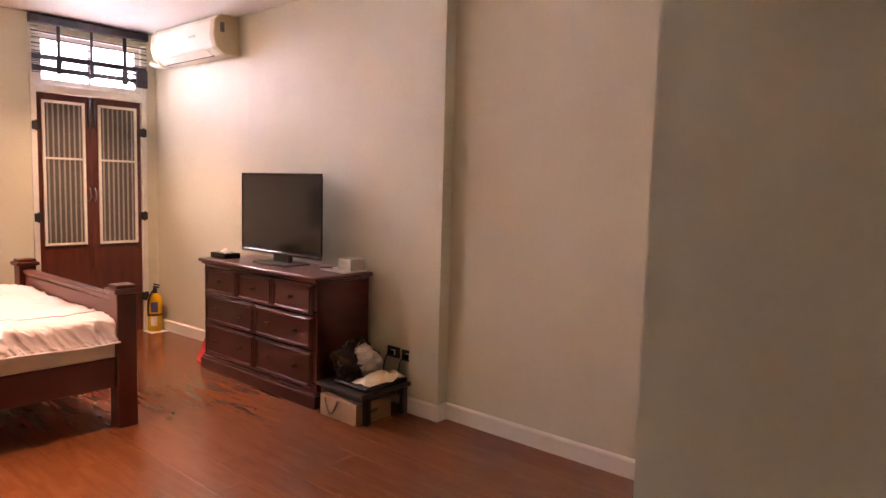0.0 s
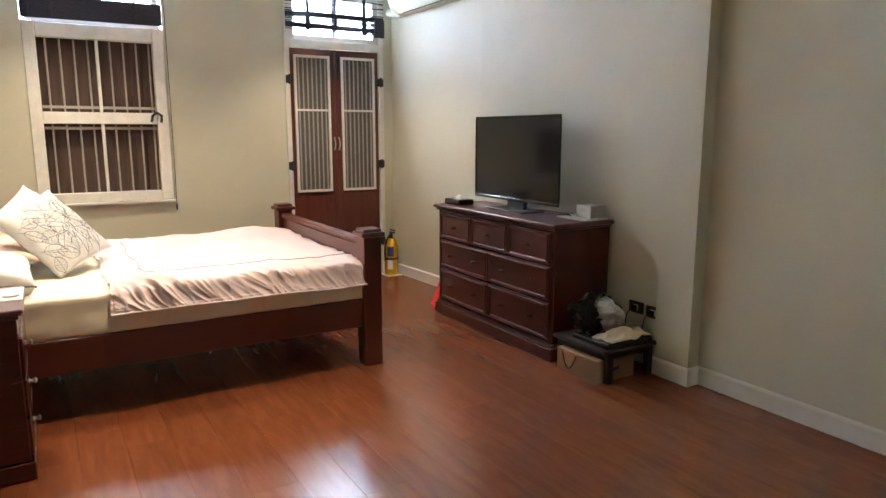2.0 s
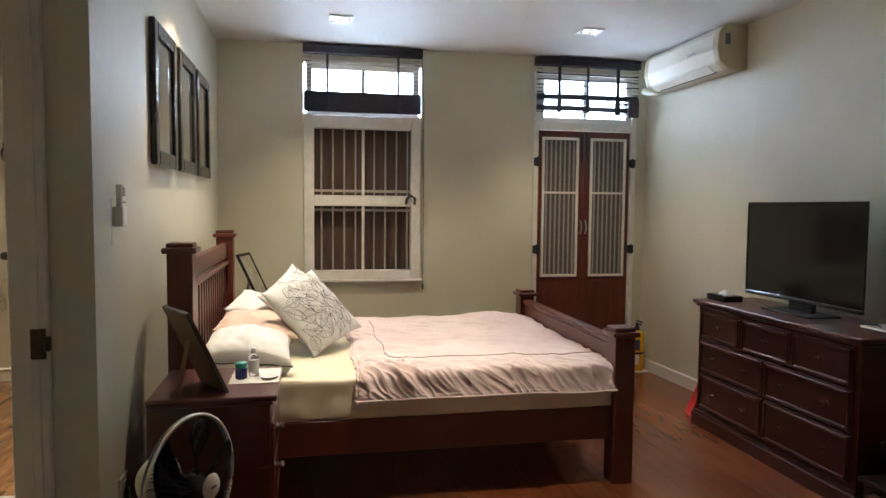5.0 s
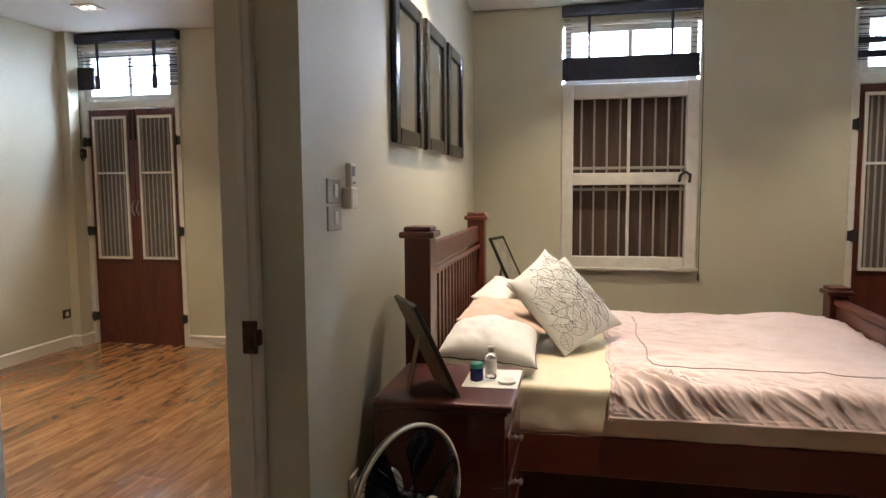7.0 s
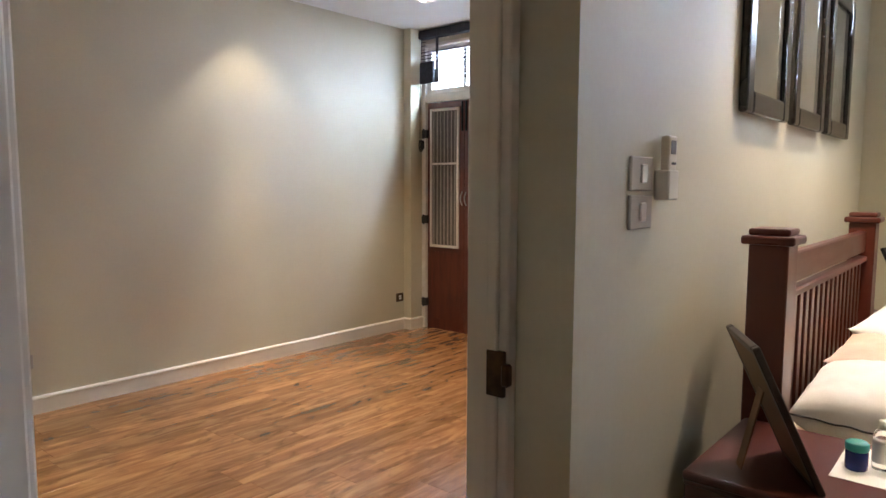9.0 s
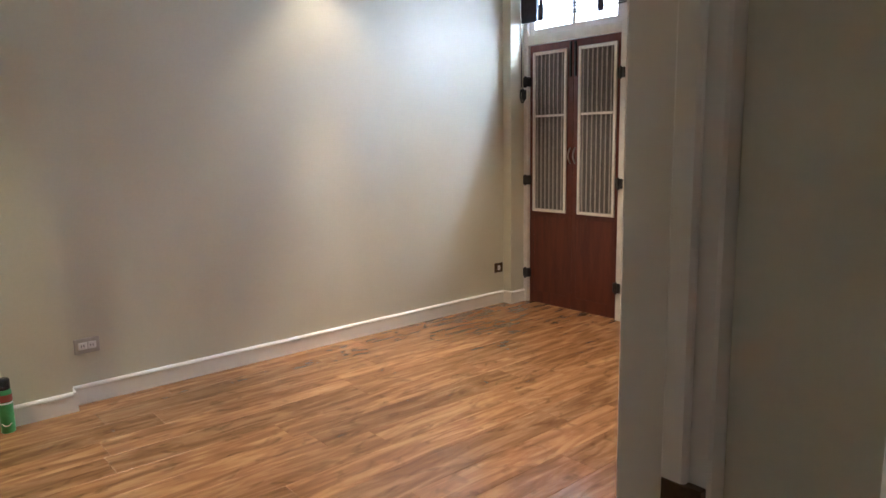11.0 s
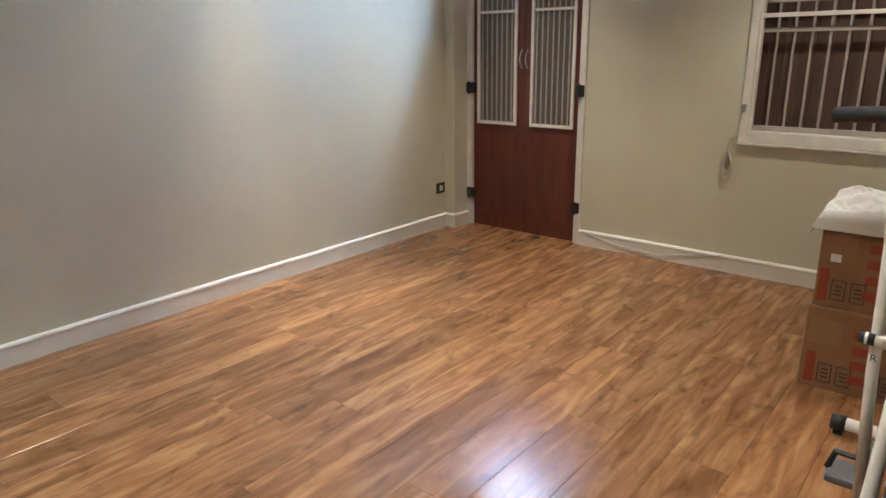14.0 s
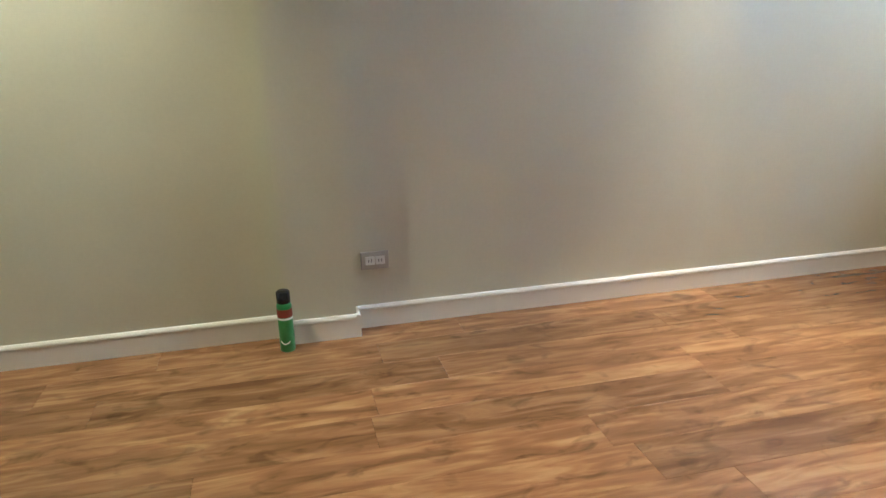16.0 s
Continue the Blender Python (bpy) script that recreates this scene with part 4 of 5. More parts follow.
def lump(name, at, size, seed, material, label, category, rough=0.25, n=28, flat=True):
    """A crumpled bag or heap of cloth."""
    bm = bmesh.new()
    bmesh.ops.create_icosphere(bm, subdivisions=5, radius=1)
    for v in bm.verts:
        c = v.co.copy()
        k = 1 + rough * noise.noise(c * 1.6 + Vector((seed, 0, 0))) + rough * 0.55 * (abs(noise.noise(c * 4.5 + Vector((0, seed, 0)))) - 0.2) + rough * 0.2 * noise.noise(c * 11)
        v.co = Vector((c.x * k * size[0], c.y * k * size[1], c.z * k * size[2]))
        if flat:
            v.co.z = max(v.co.z, -size[2] * 0.55)
    low = min(v.co.z for v in bm.verts)
    bmesh.ops.translate(bm, verts=bm.verts, vec=Vector(at) - Vector((0, 0, low)))
    return solo(name, bm, material, label, category, smooth=True)


BAGMAT = glass("thin_clear_bag_plastic", (0.93, 0.93, 0.92), 0.12, 1.28)
bag = lump("plastic_bag", (2.90, 3.76, STOP + 0.028), (0.145, 0.17, 0.145), 3.0, BAGMAT, "knotted clear plastic bag with dark things inside", "plastic bag", 0.30)
for at, size, seed, mat, about in (((2.86, 3.80, STOP + 0.035), (0.085, 0.10, 0.085), 5.0, PLASTIC_BLACK, "dark bundle inside"), ((2.95, 3.70, STOP + 0.035), (0.07, 0.085, 0.09), 8.0, LINENGREY, "pale crumpled paper inside")):
    inner = bmesh.new()
    bmesh.ops.create_icosphere(inner, subdivisions=4, radius=1)
    for v in inner.verts:
        k = 1 + 0.35 * noise.noise(v.co * 2.2 + Vector((seed, 0, 0))) + 0.2 * abs(noise.noise(v.co * 5 + Vector((0, seed, 0))))
        v.co = Vector((v.co.x * size[0], v.co.y * size[1], max(v.co.z, -0.7) * size[2])) * k
    low = min(v.co.z for v in inner.verts)
    bmesh.ops.translate(inner, verts=inner.verts, vec=Vector(at) - Vector((0, 0, low)))
    part("contents", inner, mat, bag, about, True)


def rumpled(x0, x1, y0, y1, z, seed, amp):
    def place(u, v):
        x, y = x0 + (x1 - x0) * u, y0 + (y1 - y0) * v
        x += 0.02 * noise.noise((v * 3, seed, 0))
        y += 0.03 * noise.noise((u * 3, seed, 5))
        h = amp * (0.5 + noise.noise((u * 3 + seed, v * 3, 1))) * (1 - (2 * u - 1) ** 4) * (1 - (2 * v - 1) ** 4)
        return (x, y, z + 0.003 + max(0.0, h) + 0.25 * amp * abs(noise.noise((u * 8, v * 8, seed))))
    return place


solo("cloth", sheet(40, 40, rumpled(2.77, 3.10, 3.50, 3.66, STOP + 0.031, 2.0, 0.06), 0.003), SHEET, "crumpled cream cloth lying over the black tray", "cloth", smooth=True)
rb = bmesh.new()
pts = [(2.77, 5.50, BED_Z), (2.80, 5.62, BED_Z), (2.90, 5.62, BED_Z), (2.88, 5.50, BED_Z), (2.84, 5.44, 0.19), (2.845, 5.50, 0.20), (2.88, 5.50, 0.20), (2.885, 5.44, 0.19)]
vs = [rb.verts.new(p) for p in pts]
for f in ((3, 2, 1, 0), (0, 1, 5, 4), (1, 2, 6, 5), (2, 3, 7, 6), (3, 0, 4, 7)):
    rb.faces.new([vs[k] for k in f])
bmesh.ops.subdivide_edges(rb, edges=rb.edges[:], cuts=5, use_grid_fill=True)
for v in rb.verts:
    v.co += 0.008 * Vector((noise.noise(v.co * 14), noise.noise(v.co * 14 + Vector((5, 0, 0))), 0))
solo("paper_bag", rb, REDBAG, "red paper bag standing beside the dresser", "bag")

EXX, EXY = 3.05, 6.865
ex = thing("fire_extinguisher", (EXX, EXY, BED_Z + 0.006), "yellow fire extinguisher with a black valve on a white mat", "fire extinguisher")
EB = (EXX, EXY, BED_Z + 0.006)
part("cylinder", lathe([(0.06, 0), (0.066, 0.008), (0.066, 0.30), (0.060, 0.335), (0.042, 0.36), (0.024, 0.37)], EB, 28), YELLOW, ex, smooth=True)
def wrapped(r, a0, a1, z0, z1):
    """A paper patch round part of the cylinder, angles in degrees."""
    return sheet(10, 1, lambda u, v: (EXX + r * math.cos(radians(a0 + (a1 - a0) * u)), EXY + r * math.sin(radians(a0 + (a1 - a0) * u)), EB[2] + z0 + (z1 - z0) * v), 0.0004)


part("label", wrapped(0.0666, -150, -92, 0.19, 0.29), BLUELABEL, ex, "dark blue printed label")
part("label", wrapped(0.0666, -150, -100, 0.06, 0.15), LINEN, ex, "white instruction label")
part("strap", lathe([(0.0668, 0.155), (0.069, 0.157), (0.069, 0.172), (0.0668, 0.174)], EB, 28), BLACK, ex, "black strap")
vb = lathe([(0.022, 0.37), (0.022, 0.40), (0.016, 0.41), (0.016, 0.43)], EB, 16)
box(EXX - 0.01, EXX + 0.01, EXY - 0.08, EXY + 0.02, BED_Z + 0.43, BED_Z + 0.445, 0.004, vb)
box(EXX - 0.01, EXX + 0.01, EXY - 0.09, EXY + 0.01, BED_Z + 0.455, BED_Z + 0.468, 0.004, vb)
part("valve", vb, BLACK, ex, "black valve and lever")
part("hose", bent(curve_points((EXX - 0.02, EXY - 0.02, BED_Z + 0.41), (EXX - 0.12, EXY - 0.08, BED_Z + 0.36), (EXX - 0.075, EXY - 0.02, BED_Z + 0.16), 12), 0.009, 8), BLACK, ex, "black rubber hose")
solo("mat", box(EXX - 0.09, EXX + 0.075, EXY - 0.10, EXY + 0.075, BED_Z + 0.0005, BED_Z + 0.006, 0.001), LINEN, "small white mat under the extinguisher", "mat")


# ---- blinds ----
def blind(x0, x1, slats, tapes, label, block=None, strings=True):
    """A cane roll-up blind: valance, tapes and every slat."""
    y = FACADE - 0.05
    b = thing("blind", ((x0 + x1) / 2, y, 2.2), label, "blind", "cane blinds over the fanlights")
    part("valance", box(x0, x1, y - 0.025, y + 0.045, 2.668, 2.742, 0.006), BLIND, b)
    for z, tilt in slats:
        s = box(x0 + 0.012, x1 - 0.012, y - 0.003, y + 0.003, -0.0042, 0.0042, 0.001)
        turned(s, Matrix.Translation((0, 0, z)) @ Matrix.Translation((x0, 0, 0)) @ Euler((0, radians(tilt), 0)).to_matrix().to_4x4() @ Matrix.Translation((-x0, 0, 0)))
        part("slat", s, BLIND, b)
    low = min(z for z, _ in slats)
    for f, w, zz in tapes:
        cx = x0 + (x1 - x0) * f
        part("tape", box(cx - w / 2, cx + w / 2, y - 0.016, y - 0.009, zz, 2.668, 0.002), BLIND, b)
        part("gather", box(cx - w * 0.8, cx + w * 0.8, y - 0.022, y - 0.012, zz - 0.006, zz + 0.12, 0.006, seg=2), BLIND, b)
    if strings:
        for k in range(8):
            z = 2.40 + 0.034 * k
            for a, c in ((x0 + 0.012, x0 + 0.07), (x1 - 0.07, x1 - 0.012)):
                part("thin_slat", box(a, c, y - 0.003, y + 0.003, z, z + 0.004), BLIND, b)
    if block:
        part("end_fold", box(*block[:2], y - 0.02, y + 0.012, *block[2:], 0.008, seg=2), BLIND, b)
    return b


rngb = random.Random(8)
window_blind = blind(0.026, 1.031, [(2.195 + 0.0125 * k, rngb.uniform(-0.12, 0.12)) for k in range(14)] + [(2.201 + 0.0125 * k, rngb.uniform(-0.12, 0.12)) for k in range(13)], [(0.2, 0.02, 2.20), (0.79, 0.02, 2.20)], "dark cane blind gathered half way up the window", (0.032, 0.09, 2.19, 2.355))
blind(2.045, 3.044, [(2.262 + 0.0145 * k + rngb.uniform(-0.003, 0.003), rngb.uniform(-0.5, 0.5)) for k in range(13)] + [(2.285 + 0.009 * k, 0.4) for k in range(5)] + [(2.375 + 0.009 * k, -0.3) for k in range(5)] + [(2.50 + 0.05 * k, 0.1) for k in range(3)], [(0.22, 0.03, 2.26), (0.49, 0.024, 2.27), (0.78, 0.035, 2.25)], "dark cane blind hanging loosely over the door light", (2.93, 3.035, 2.235, 2.40))
blind(-4.175, -3.185, [(2.285 + 0.021 * k + rngb.uniform(-0.004, 0.004), rngb.uniform(-0.5, 0.5)) for k in range(9)] + [(2.46 + 0.03 * k, 0.2) for k in range(4)], [(0.22, 0.03, 2.27), (0.78, 0.035, 2.26)], "dark cane blind gathered over the door light", (-4.165, -4.0, 2.27, 2.46))
cord = part("pull_cord", bent([(1.030, FACADE - 0.045, 2.668), (1.046, FACADE - 0.034, 2.3), (1.050, FACADE - 0.030, 1.5), (1.048, FACADE - 0.030, 0.74)], 0.003, 6), BLACK, window_blind, "thin dark pull cord")
part("toggle", lathe([(0.004, 0), (0.008, 0.01), (0.008, 0.045), (0.003, 0.06)], (1.048, FACADE - 0.030, 0.68), 10), BLACK, cord)
solo("window_catch", bent([(0.895, FACADE - 0.022, 1.425), (0.905, FACADE - 0.03, 1.475), (0.94, FACADE - 0.035, 1.50), (0.975, FACADE - 0.03, 1.475), (0.97, FACADE - 0.025, 1.42)], 0.011, 8), BLACK, "black strap catch tied to the window frame", "window catch")

# ---- air conditioner ----
AY0, AY1, AZ0, AZ1 = 5.61, 6.70, 2.425, 2.735
ac = thing("air_conditioner", (3.1, (AY0 + AY1) / 2, AZ0), "off-white wall-mounted split air conditioner", "air conditioner")


def ac_section(y0, y1, grow, material, name, label=""):
    prof = [(TVWALL - 0.002, AZ0 - grow), (3.06, AZ0 - grow), (2.99 - grow, AZ0 + 0.05), (2.965 - grow, AZ0 + 0.14), (2.975 - grow, AZ1 - 0.05), (3.02, AZ1 + grow), (TVWALL - 0.002, AZ1 + grow)]
    bm = bmesh.new()
    a = [bm.verts.new((x, y0, z)) for x, z in prof]
    b = [bm.verts.new((x, y1, z)) for x, z in prof]
    for k in range(len(prof)):
        bm.faces.new((a[k], a[(k + 1) % len(prof)], b[(k + 1) % len(prof)], b[k]))
    bm.faces.new(a[::-1])
    bm.faces.new(b)
    bmesh.ops.bevel(bm, geom=bm.edges[:], offset=0.012, segments=3, affect="EDGES", profile=0.5)
    return part(name, bm, material, ac, label, True)


ac_section(AY0 + 0.02, AY1 - 0.02, 0.0, ACBODY, "body")
ac_section(AY0, AY0 + 0.075, 0.004, ACEND, "end_cap", "beige end cap")
ac_section(AY1 - 0.06, AY1, 0.004, ACEND, "end_cap", "beige end cap")
fl = box(-0.002, 0.002, AY0 + 0.16, AY1 - 0.12, -0.032, 0.032)
part("flap", turned(fl, Matrix.Translation((3.02, 0, AZ0 + 0.018)) @ Euler((0, radians(-52), 0)).to_matrix().to_4x4()), OFFWHITE, ac, "long air flap")
# Dark strip in place of an opening: the outlet's shade as colour.
part("slot", box(3.055, 3.065, AY0 + 0.16, AY1 - 0.12, AZ0 - 0.004, AZ0 + 0.012), INK_GAP, ac, "dark outlet slot")
part("badge", box(2.960, 2.966, AY0 + 0.30, AY0 + 0.40, AZ0 + 0.155, AZ0 + 0.172, 0.001), CHROME, ac, "small grey badge")
part("receiver_window", box(3.02, 3.06, AY0 - 0.004, AY0 + 0.002, AZ0 + 0.17, AZ0 + 0.25, 0.004), GREYPLASTIC, ac, "dark receiver window")
solo("drain_pipe", bent(curve_points((TVWALL - 0.07, 6.70, AZ0 + 0.03), (TVWALL - 0.10, 6.78, AZ0 + 0.0), (TVWALL - 0.14, 6.90, AZ0 + 0.05)), 0.03, 12), OFFWHITE, "white elbow of pipe at the air conditioner's end", "pipe", smooth=True)


# ---- pictures, switches and sockets ----
def wall_picture(y0, y1, z0, z1):
    x = PART_B
    p = thing("picture_frame", (x, (y0 + y1) / 2, z0), "tall pale picture in a broad glossy black frame with glass", "picture", "three pictures over the bed")
    fw = 0.075
    f = bmesh.new()
    for a, b, c, d in ((y0, y0 + fw, z0, z1), (y1 - fw, y1, z0, z1), (y0 + fw, y1 - fw, z0, z0 + fw), (y0 + fw, y1 - fw, z1 - fw, z1)):
        box(x + 0.001, x + 0.032, a, b, c, d, 0.010, f, 2)
    part("frame", f, FRAMEBLACK, p, "glossy black frame")
    part("print", box(x + 0.006, x + 0.012, y0 + fw - 0.002, y1 - fw + 0.002, z0 + fw - 0.002, z1 - fw + 0.002), PICTURE, p, "pale greenish print")
    part("glass", box(x + 0.0135, x + 0.0155, y0 + fw - 0.002, y1 - fw + 0.002, z0 + fw - 0.002, z1 - fw + 0.002), PICGLASS, p)
    return p


for a, b in ((4.60, 5.13), (5.22, 5.75), (5.83, 6.35)):
    wall_picture(a, b, 1.595, 2.29)


def plate(at, normal, w, h, label, category, kind_of, metal=None):
    """A wall plate with its switch rocker or socket faces; normal is along x or y."""
    p = thing(category.replace(" ", "_"), at, label, category)
    yaw = {"+x": 90, "-x": -90, "-y": 0}[normal]
    m = pose(*at, 0, 0, yaw)
    part("plate", turned(box(-w / 2, w / 2, -0.009, 0, -h / 2, h / 2, 0.003), m), metal or GREYPLATE, p, "dark metal plate" if metal else "grey metal plate")
    if kind_of == "switch":
        part("rocker", turned(box(-0.012, 0.020, -0.014, -0.008, -h * 0.28, h * 0.28, 0.003), m), WHITEPLASTIC, p, "white rocker")
    else:
        count = 2 if kind_of == "double" else 1
        for k in range(count):
            cx = (k - (count - 1) / 2) * w * 0.36
            s = part("socket", turned(box(cx - w * 0.17, cx + w * 0.17, -0.012, -0.008, -h * 0.24, h * 0.24, 0.002), m), WHITEPLASTIC, p, "white socket face")
            for dx in (-0.006, 0.006):
                # Raised dark chips give the shade of the pin slots.
                part("slot", turned(box(cx + dx - 0.0015, cx + dx + 0.0015, -0.0127, -0.0118, -0.007, 0.007), m), INK_GAP, s)
    return p


plate((PART_B, 3.868, 1.384), "+x", 0.125, 0.084, "grey wall switch plate with one white rocker", "light switch", "switch")
plate((PART_B, 3.868, 1.290), "+x", 0.125, 0.084, "grey wall switch plate with one white rocker", "light switch", "switch")
rc = thing("remote_control", (PART_B, 3.990, 1.33), "slim off-white air conditioner remote in a wall holder", "remote control")
part("body", box(PART_B + 0.012, PART_B + 0.036, 3.962, 4.017, 1.325, 1.482, 0.006, seg=2), OFFWHITE, rc)
part("holder", box(PART_B, PART_B + 0.04, 3.957, 4.022, 1.318, 1.395, 0.004), OFFWHITE, rc)
part("display", box(PART_B + 0.0355, PART_B + 0.037, 3.973, 4.006, 1.435, 1.47, 0.001), GREYPLASTIC, rc, "small dark display")
for k in range(3):
    part("button", box(PART_B + 0.0355, PART_B + 0.038, 3.978 + 0.01 * k, 3.985 + 0.01 * k, 1.408, 1.415, 0.001), GREYPLASTIC, rc)
plate((TVWALL, 3.73, 0.255), "-x", 0.12, 0.075, "dark wall socket plate with a plug in it", "wall socket", "single", BRONZE)
plate((TVWALL, 3.59, 0.25), "-x", 0.12, 0.075, "dark wall socket plate with a plug in it", "wall socket", "single", BRONZE)
plate((LEFT2, 3.605, 0.315), "+x", 0.125, 0.082, "grey double wall socket plate above the baseboard", "wall socket", "double")
plate((LEFT2, 6.75, 0.305), "+x", 0.095, 0.08, "dark wall socket plate near the corner", "wall socket", "single", BRONZE)
plate((PART_B, 4.02, 0.28), "+x", 0.11, 0.075, "grey wall socket plate low behind the fan", "wall socket", "single")
for y, z in ((3.73, 0.255), (3.59, 0.25)):
    pg = thing("plug", (TVWALL - 0.03, y, z), "black plug with its cable hanging down", "plug")
    part("body", box(TVWALL - 0.05, TVWALL - 0.0125, y - 0.016, y + 0.016, z - 0.014, z + 0.014, 0.004), PLASTIC_BLACK, pg)
    part("cable", bent(curve_points((TVWALL - 0.048, y, z), (TVWALL - 0.10, y + 0.02, z - 0.02), (TVWALL - 0.04, y + 0.05, -0.02), 10), 0.004, 8), PLASTIC_BLACK, pg)


# ---- recessed ceiling lights ----
def downlight(x, y):
    d = thing("ceiling_light", (x, y, CEIL - 0.02), "square recessed ceiling light with two lit bulbs", "ceiling light", "recessed ceiling lights")
    f = bmesh.new()
    w = 0.085
    for a, b, c, e in ((-w, w, -w, -w + 0.018), (-w, w, w - 0.018, w), (-w, -w + 0.018, -w + 0.018, w - 0.018), (w - 0.018, w, -w + 0.018, w - 0.018)):
        box(x + a, x + b, y + c, y + e, CEIL - 0.012, CEIL - 0.001, 0.002, f)
    part("rim", f, WHITEPLASTIC, d)
    part("reflector", box(x - w + 0.018, x + w - 0.018, y - w + 0.018, y + w - 0.018, CEIL - 0.004, CEIL - 0.001), GREYPLASTIC, d, "dark recess")
    for s in (-1, 1):
        part("bulb", lathe([(0.02, 0), (0.022, 0.004), (0.022, 0.010)], (x + s * 0.032, y, CEIL - 0.015), 14), BULB, d, "glowing bulb")


# Fixtures at (2.3, 1.7), (-3.75, 2.15), (-2.2, 4.3), (0.1, 1.2) are unseen additions.
for lx, ly in BED_LAMPS + ROOM_LAMPS + [(0.1, 1.2)]:
    downlight(lx, ly)


# ---- pedestal fan ----
fan = thing("electric_fan", (-0.42, 3.62, BED_Z), "pedestal fan with a white rim and black wire cage", "fan")
FC = Vector((-0.315, 3.56, 0.445))
AX = Vector((0.88, -0.46, 0.03)).normalized()
ft = AX.to_track_quat("Z", "Y").to_matrix()
fm = Matrix.Translation(FC) @ ft.to_4x4()
RADIUS = 0.235
for s, rr in ((0.05, 0.0062), (-0.05, 0.005)):
    pts = [fm @ Vector((RADIUS * math.cos(a), RADIUS * math.sin(a), 0.0 if s > 0 else -0.012)) for a in [2 * math.pi * k / 56 for k in range(57)]]
    part("cage_rim", bent(pts, rr, 10), OFFWHITE if s > 0 else GREYPLASTIC, fan, "off-white cage rim" if s > 0 else "", True)
for side, depth in ((1, 0.075), (-1, 0.085)):
    for k in range(60):
        a = 2 * math.pi * k / 60
        r0 = 0.042
        pts = []
        for j in range(7):
            r = r0 + (RADIUS - r0) * j / 6
            h = side * depth * (1 - (j / 6) ** 2.6)
            aa = a + side * 0.10 * (1 - j / 6)
            pts.append(fm @ Vector((r * math.cos(aa), r * math.sin(aa), h)))
        part("cage_wire", bent(pts, 0.0011, 4), WIRE, fan)
part("badge", lathe([(0.044, 0), (0.044, 0.006), (0.038, 0.012), (0.01, 0.014)], fm @ Vector((0, 0, 0.072)), 24, turn=ft), OFFWHITE, fan, "white centre badge", True)
part("badge_mark", turned(box(-0.014, 0.014, -0.004, 0.004, 0, 0.0015), fm @ Matrix.Translation((0, 0, 0.0855))), GREYPLASTIC, fan)
part("hub", lathe([(0.035, -0.04), (0.04, 0.0), (0.038, 0.035), (0.02, 0.045)], fm @ Vector((0, 0, 0)), 20, turn=ft), PLASTIC_BLACK, fan, "", True)
for k in range(5):
    def blade(u, v, k=k):
        a = 2 * math.pi * k / 5 + (v - 0.5) * (1.25 - 0.1 * u)
        r = 0.04 + 0.18 * u * (1 - 0.12 * (2 * v - 1) ** 2)
        return fm @ Vector((r * math.cos(a), r * math.sin(a), (v - 0.5) * 0.07))
    part("blade", sheet(8, 8, blade, 0.003), BLADE, fan, "dark translucent blade", True)
part("motor", lathe([(0.055, -0.19), (0.075, -0.17), (0.085, -0.11), (0.06, -0.085)], fm @ Vector((0, 0, 0)), 24, turn=ft), OFFWHITE, fan, "off-white motor housing", True)
mp = fm @ Vector((0, 0, -0.14))
part("pole", tube((mp.x, mp.y, BED_Z + 0.05), (mp.x, mp.y, mp.z - 0.04), 0.016), CHROME, fan, "bright metal pole", True)
part("collar", lathe([(0.026, 0), (0.03, 0.03), (0.02, 0.06)], (mp.x, mp.y, 0.16), 16), OFFWHITE, fan, "", True)
part("base", lathe([(0.17, 0), (0.175, 0.012), (0.15, 0.03), (0.05, 0.05), (0.03, 0.075)], (mp.x + 0.03, mp.y, BED_Z), 36), OFFWHITE, fan, "", True)
part("cord", bent([(mp.x - 0.03, mp.y, BED_Z + 0.25), (PART_B + 0.07, 3.90, BED_Z + 0.22), (PART_B + 0.03, 4.01, 0.27)], 0.004, 6), BLACK, fan, "dark power cord")


# ---- the other room ----
ck = thing("wall_clock", (-2.68, FACADE, 1.72), "square silver wall clock with a round black dial", "clock")
CX, CZ, CW = -2.68, 1.855, 0.135
f = box(CX - CW, CX + CW, FACADE - 0.03, FACADE - 0.001, CZ - CW, CZ + CW, 0.014, seg=3)
part("case", f, CLOCKSILVER, ck, "silver plastic case")
flat_y = Euler((radians(90), 0, 0)).to_matrix()
part("dial", lathe([(0.112, 0), (0.112, 0.003), (0.108, 0.004)], (CX, FACADE - 0.0295, CZ), 40, turn=flat_y), PLASTIC_BLACK, ck, "black dial")
for k in range(12):
    a = math.pi * k / 6
    m = Matrix.Translation((CX + 0.092 * math.sin(a), FACADE - 0.0345, CZ + 0.092 * math.cos(a))) @ Euler((0, a, 0)).to_matrix().to_4x4()
    part("hour_mark", turned(box(-0.0025, 0.0025, -0.001, 0.001, -0.009, 0.009), m), CLOCKSILVER, ck)
for a, ln, w in ((radians(-68), 0.055, 0.004), (radians(118), 0.08, 0.003)):
    m = Matrix.Translation((CX, FACADE - 0.036, CZ)) @ Euler((0, a, 0)).to_matrix().to_4x4()
    part("pointer", turned(box(-w, w, -0.001, 0.001, -0.012, ln), m), WHITEPLASTIC, ck, "white clock pointer")

sp = thing("spray_can", (-4.13, 3.197, 0.0), "green insect spray can with a black cap", "spray can")
SB = (-4.128, 3.197, 0.0)
part("can", lathe([(0.029, 0), (0.0315, 0.004), (0.0315, 0.205), (0.027, 0.215)], SB, 24), GREENCAN, sp, smooth=True)
